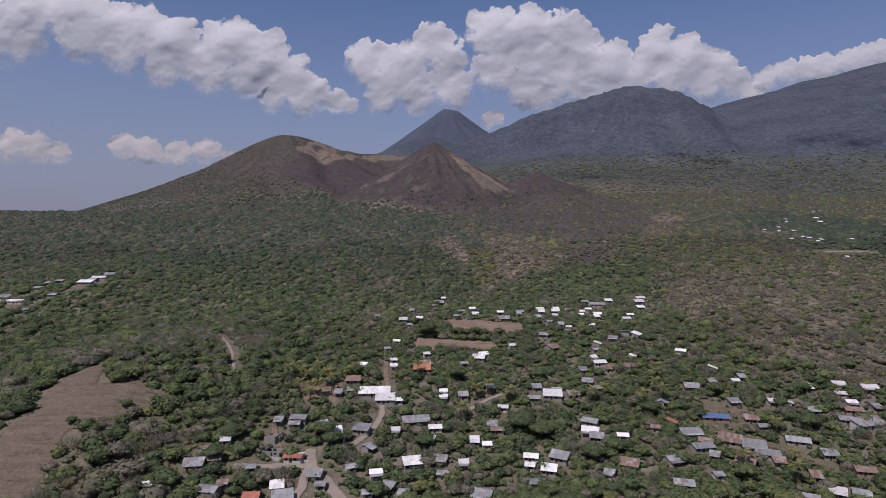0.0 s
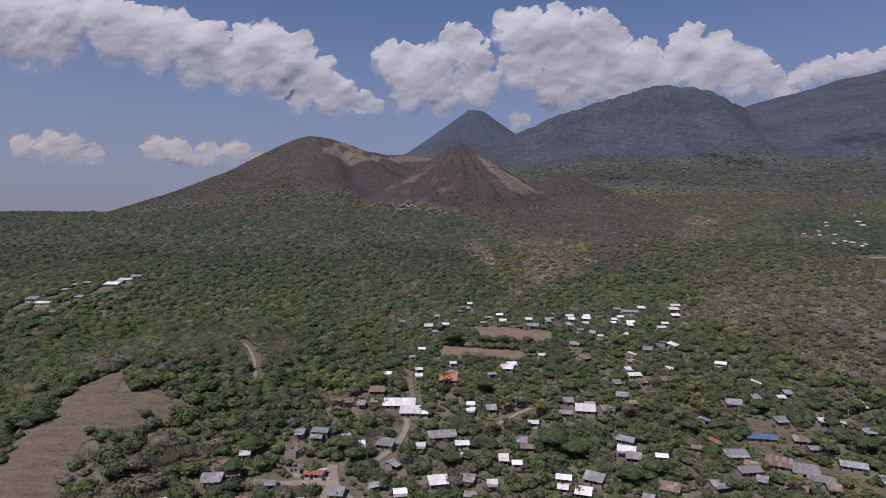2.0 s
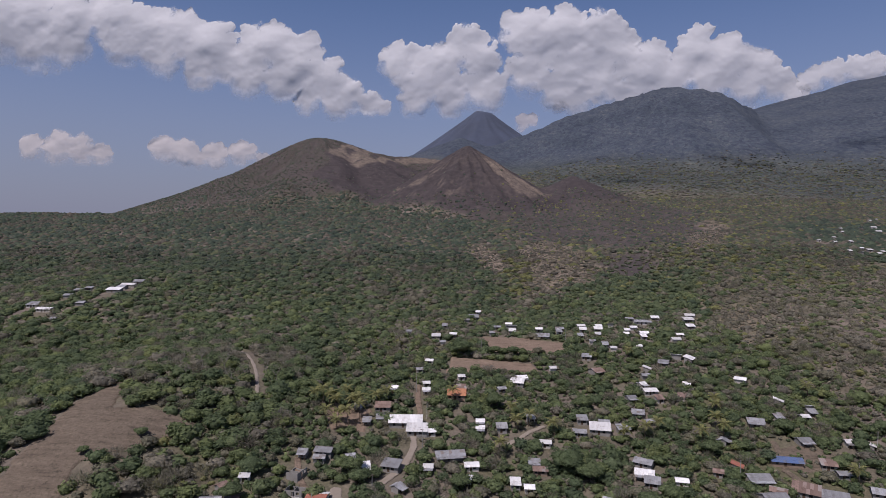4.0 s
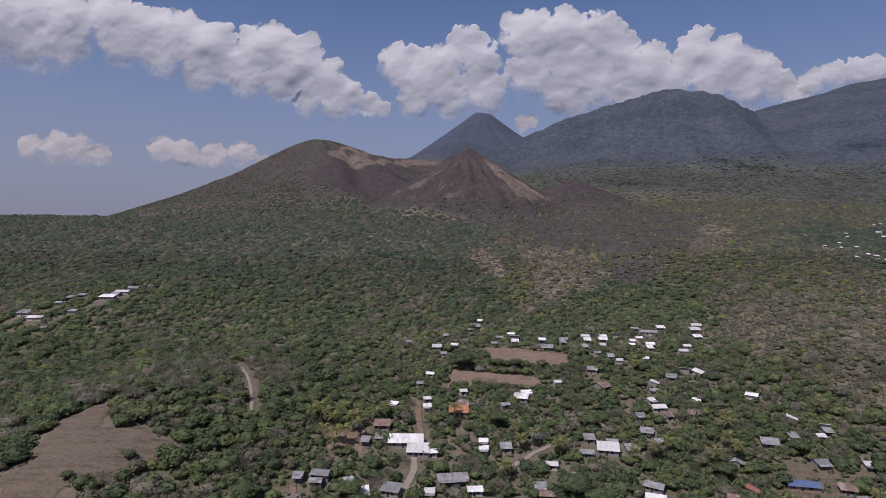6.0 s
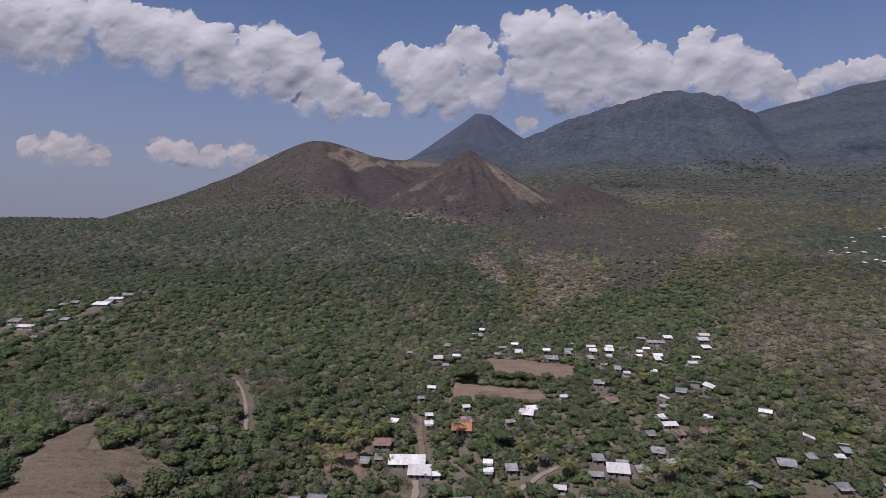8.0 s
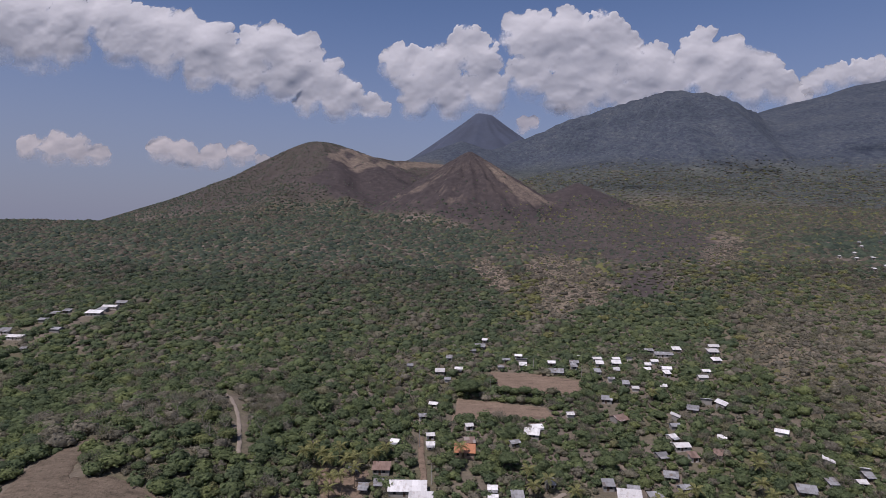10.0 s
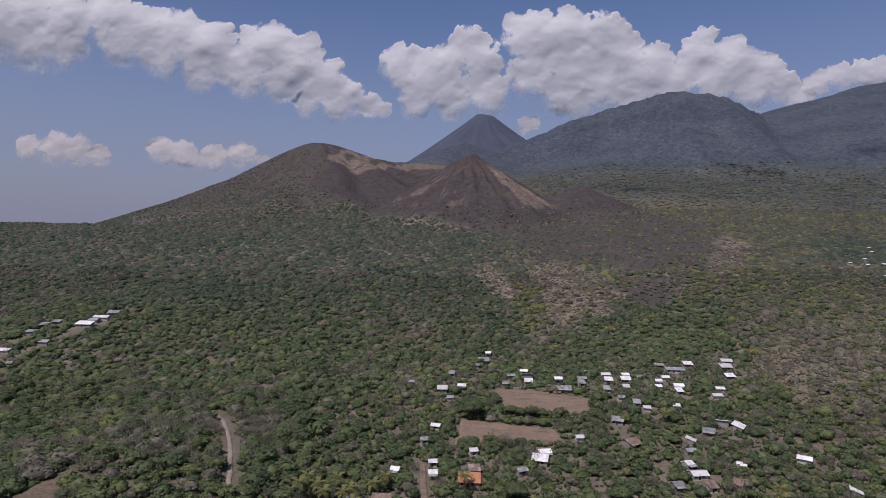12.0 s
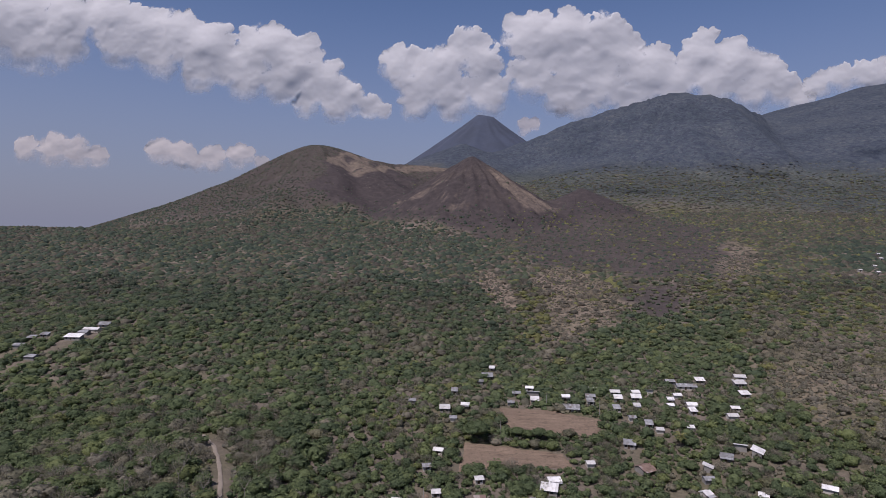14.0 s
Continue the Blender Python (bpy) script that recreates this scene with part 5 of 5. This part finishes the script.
def bare_tree(tall):
    root = new("bare_tree")
    bole = trunk_mesh(gen, tall, tall * 0.55)
    bole.materials[0] = PALE_BARK
    part("trunk", bole, root)
    v, f = twigs(gen, 150, 1.0, 0.012, 0.36)
    part("crown", tri_mesh("crown", v * (tall * 0.34, tall * 0.34, tall * 0.36) + (0, 0, tall * 0.72), f, {"tone": np.full(len(v), 0.95)}, LEAVES), root)
    return tagged(root, "leafless pale-barked tree standing in the woods", "tree", "bare trees")


bare = [bare_tree(9.0), bare_tree(11.0), bare_tree(7.5)]
BARE = [(-153, 315), (-146, 324), (-140, 312), (-134, 328), (-131, 318), (-126, 309), (-121, 303), (-118, 312), (-144, 302), (-112, 326), (-104, 318), (-97, 330), (-158, 330), (-136, 338), (-108, 342), (-61, 402), (-52, 410), (-45, 398), (-56, 420), (-40, 415)]
for i, (x, y) in enumerate(BARE):
    m = pose(x, y, height(x, y), 0, 0, i * 61)
    if i < 3:
        bare[i].matrix_basis = m
    else:
        copy_thing(bare[i % 3], m)


# ---- coconut palms ----
def palm(tall, bend):
    root = new("palm_tree")
    bm = bmesh.new()
    rings = []
    for k in range(7):
        q = k / 6
        c, r = Vector((bend * q * q, 0, tall * q - 0.4 * (1 - q))), 0.2 - 0.09 * q
        rings.append([bm.verts.new(c + Vector((r * math.cos(j * math.pi / 3), r * math.sin(j * math.pi / 3), 0))) for j in range(6)])
    for lo, hi in zip(rings, rings[1:]):
        for j in range(6):
            bm.faces.new((lo[j], lo[(j + 1) % 6], hi[(j + 1) % 6], hi[j]))
    bm.faces.new(rings[-1])
    part("trunk", bm_mesh("trunk", bm, BARK), root)
    # a frond: a drooping midrib with narrow leaflets on both sides
    v, f = [], []
    for k in range(14):
        q = k / 13
        p = np.array([0.2 + 3.3 * q, 0, 0.9 * q - 1.9 * q * q])
        w = 1.0 * math.sin(math.pi * (0.15 + 0.8 * q))
        for s in (-1, 1):
            o = len(v)
            v += [p, p + (0.25, 0, 0.02), p + (0.66, s * w, -0.22), p + (0.46, s * w, -0.25)]
            f.append((o, o + 1, o + 2, o + 3) if s < 0 else (o + 3, o + 2, o + 1, o))
    frond = tri_mesh("frond", np.array(v), np.array(f), {"tone": np.full(len(v), 0.6)}, LEAVES)
    for k in range(12):
        part("frond", frond, root, m=pose(bend, 0, tall, 0, (-28, 2, 22)[k % 3], k * 360 / 12 * 1.0 + 7 * (k % 2)))
    return tagged(root, "tall coconut palm with yellow-green fronds", "palm", "coconut palms")


palms = [palm(7.8, 0.8), palm(6.8, -0.5), palm(9.0, 1.2)]
PALMS = [(-73, 304), (-65, 290), (-60, 287), (-77, 309), (17, 294), (14, 301), (82, 296), (65, 290), (110, 293), (8, 272), (116, 316), (110, 299), (117, 320), (92, 390), (-62, 299), (-69, 299), (142, 235), (136, 222), (-71, 288), (-64, 282), (-56, 293), (-58, 304), (-51, 310), (-80, 301), (-14, 318), (23, 300), (167, 330), (75, 293), (150, 262), (98, 286), (34, 291), (-47, 316), (-66, 309), (120, 233)]
for i, (x, y) in enumerate(PALMS):
    m = pose(x, y, height(x, y), 0, 0, i * 77)
    if i < 3:
        palms[i].matrix_basis = m
    else:
        copy_thing(palms[i % 3], m)


# ---- utility poles, a boundary wall and a parked van ----
CONCRETE = plain("weathered concrete", (0.34, 0.33, 0.31), 0.9, 0.8, 0.25)
PAINT = plain("white car paint", (0.75, 0.75, 0.74), 0.3, 1.0, 0.05)
RUBBER = plain("black rubber", (0.02, 0.02, 0.02), 0.9, 1.0)


def utility_pole():
    root = new("utility_pole")
    bm = bmesh.new()
    bmesh.ops.create_cone(bm, cap_ends=True, segments=8, radius1=0.17, radius2=0.10, depth=9.5, matrix=Matrix.Translation((0, 0, 4.15)))
    part("pole", bm_mesh("pole", bm, CONCRETE), root)
    bm = bmesh.new()
    add_box(bm, -0.9, 0.9, -0.06, 0.06, 8.3, 8.45)
    part("crossarm", bm_mesh("crossarm", bm, DOOR), root)
    for x in (-0.75, 0, 0.75):
        bm = bmesh.new()
        bmesh.ops.create_cone(bm, cap_ends=True, segments=8, radius1=0.05, radius2=0.03, depth=0.2, matrix=Matrix.Translation((x, 0, 8.55)))
        part("insulator", bm_mesh("insulator", bm, PANE), root)
    return tagged(root, "grey concrete utility pole with a wooden crossarm", "utility pole", "utility poles")


POLES = [(-25, 300), (-25, 275), (-41, 241), (-33, 330), (31, 441), (60, 430), (2, 402), (-60, 226), (104, 262), (150, 262), (172, 285)]
first_pole = utility_pole()
for i, (x, y) in enumerate(POLES):
    m = pose(x, y, height(x, y), 0, 0, 20 * (i % 5) - 40)
    if i == 0:
        first_pole.matrix_basis = m
    else:
        copy_thing(first_pole, m)

bm = bmesh.new()
for k in range(10):
    x0, x1 = -70 + 1.6 * k, -70 + 1.6 * (k + 1) - 0.04
    z0 = height((x0 + x1) / 2, 233.6)
    add_box(bm, x0, x1, 233.5, 233.7, z0 - 0.5, z0 + 1.5)
    add_box(bm, x0 - 0.1, x0 + 0.12, 233.44, 233.76, z0 - 0.5, z0 + 1.65)
tagged(new("boundary_wall", bm_mesh("boundary_wall", bm, WALLS[0])), "pale plastered boundary wall along the village lane", "wall", kind="structure")

# a roofless house shell beside the crossing, and loose walls of its plots
def house_shell(w, d, h):
    root = new("house_shell")
    walls = ((-w, w, -d, h, [(-0.6, 0.5, 0.0, 2.05), (w - 2.2, w - 0.9, 1.0, 2.0)]), (-w, w, d - 0.18, h * 0.7, [(-1.5, -0.3, 1.0, 1.7)]))
    for x0, x1, y0, top, holes in walls:
        part("wall", pierced_wall(x0, x1, y0, y0 + 0.18, -1.2, top, [hole for hole in holes if hole[3] < top], WALLS[1]), root)
    for x0, top in ((-w, h), (-0.4, h * 0.8), (w - 0.18, h * 0.55)):
        bm = bmesh.new()
        add_box(bm, x0, x0 + 0.18, -d + 0.18, d - 0.18, -1.2, top)
        part("wall", bm_mesh("wall", bm, WALLS[1]), root)
    return tagged(root, "roofless unfinished house of grey concrete blocks", "house", "house shells")


shell = house_shell(3.4, 2.6, 2.5)
shell.matrix_basis = pose(SHELL_A[0], SHELL_A[1], height(*SHELL_A) + 0.2, 0, 0, 74)
copy_thing(shell, pose(SHELL_B[0], SHELL_B[1], height(*SHELL_B) + 0.2, 0, 0, -8))

van = new("van")
bm = bmesh.new()
prof = [(-2.2, 0.35), (2.2, 0.35), (2.25, 1.0), (1.5, 1.15), (0.95, 1.85), (-2.1, 1.9), (-2.25, 1.2)]
sides = [[bm.verts.new((x, y, z)) for x, z in prof] for y in (-0.85, 0.85)]
bm.faces.new(sides[0]), bm.faces.new(sides[1][::-1])
for i in range(len(prof)):
    j = (i + 1) % len(prof)
    bm.faces.new((sides[0][j], sides[0][i], sides[1][i], sides[1][j]))
bmesh.ops.bevel(bm, geom=bm.edges[:], offset=0.07, segments=2, affect="EDGES")
part("body", bm_mesh("body", bm, PAINT), van)
for x0, x1, y in ((-1.8, -0.7, -0.86), (-0.5, 0.6, -0.86), (-1.8, -0.7, 0.86), (-0.5, 0.6, 0.86)):
    bm = bmesh.new()
    add_box(bm, x0, x1, y - 0.012, y + 0.012, 1.2, 1.65)
    part("side_window", bm_mesh("side_window", bm, PANE), van)
for x in (-1.4, 1.4):
    for y in (-0.78, 0.78):
        bm = bmesh.new()
        bmesh.ops.create_cone(bm, cap_ends=True, segments=16, radius1=0.34, radius2=0.34, depth=0.22, matrix=pose(x, y, 0.34, 90, 0, 0))
        part("wheel", bm_mesh("wheel", bm, RUBBER), van)
van.matrix_basis = pose(-107, 209, height(-107, 209) + 0.05, 0, 0, 12)
tagged(van, "small white van parked in a yard", "van")
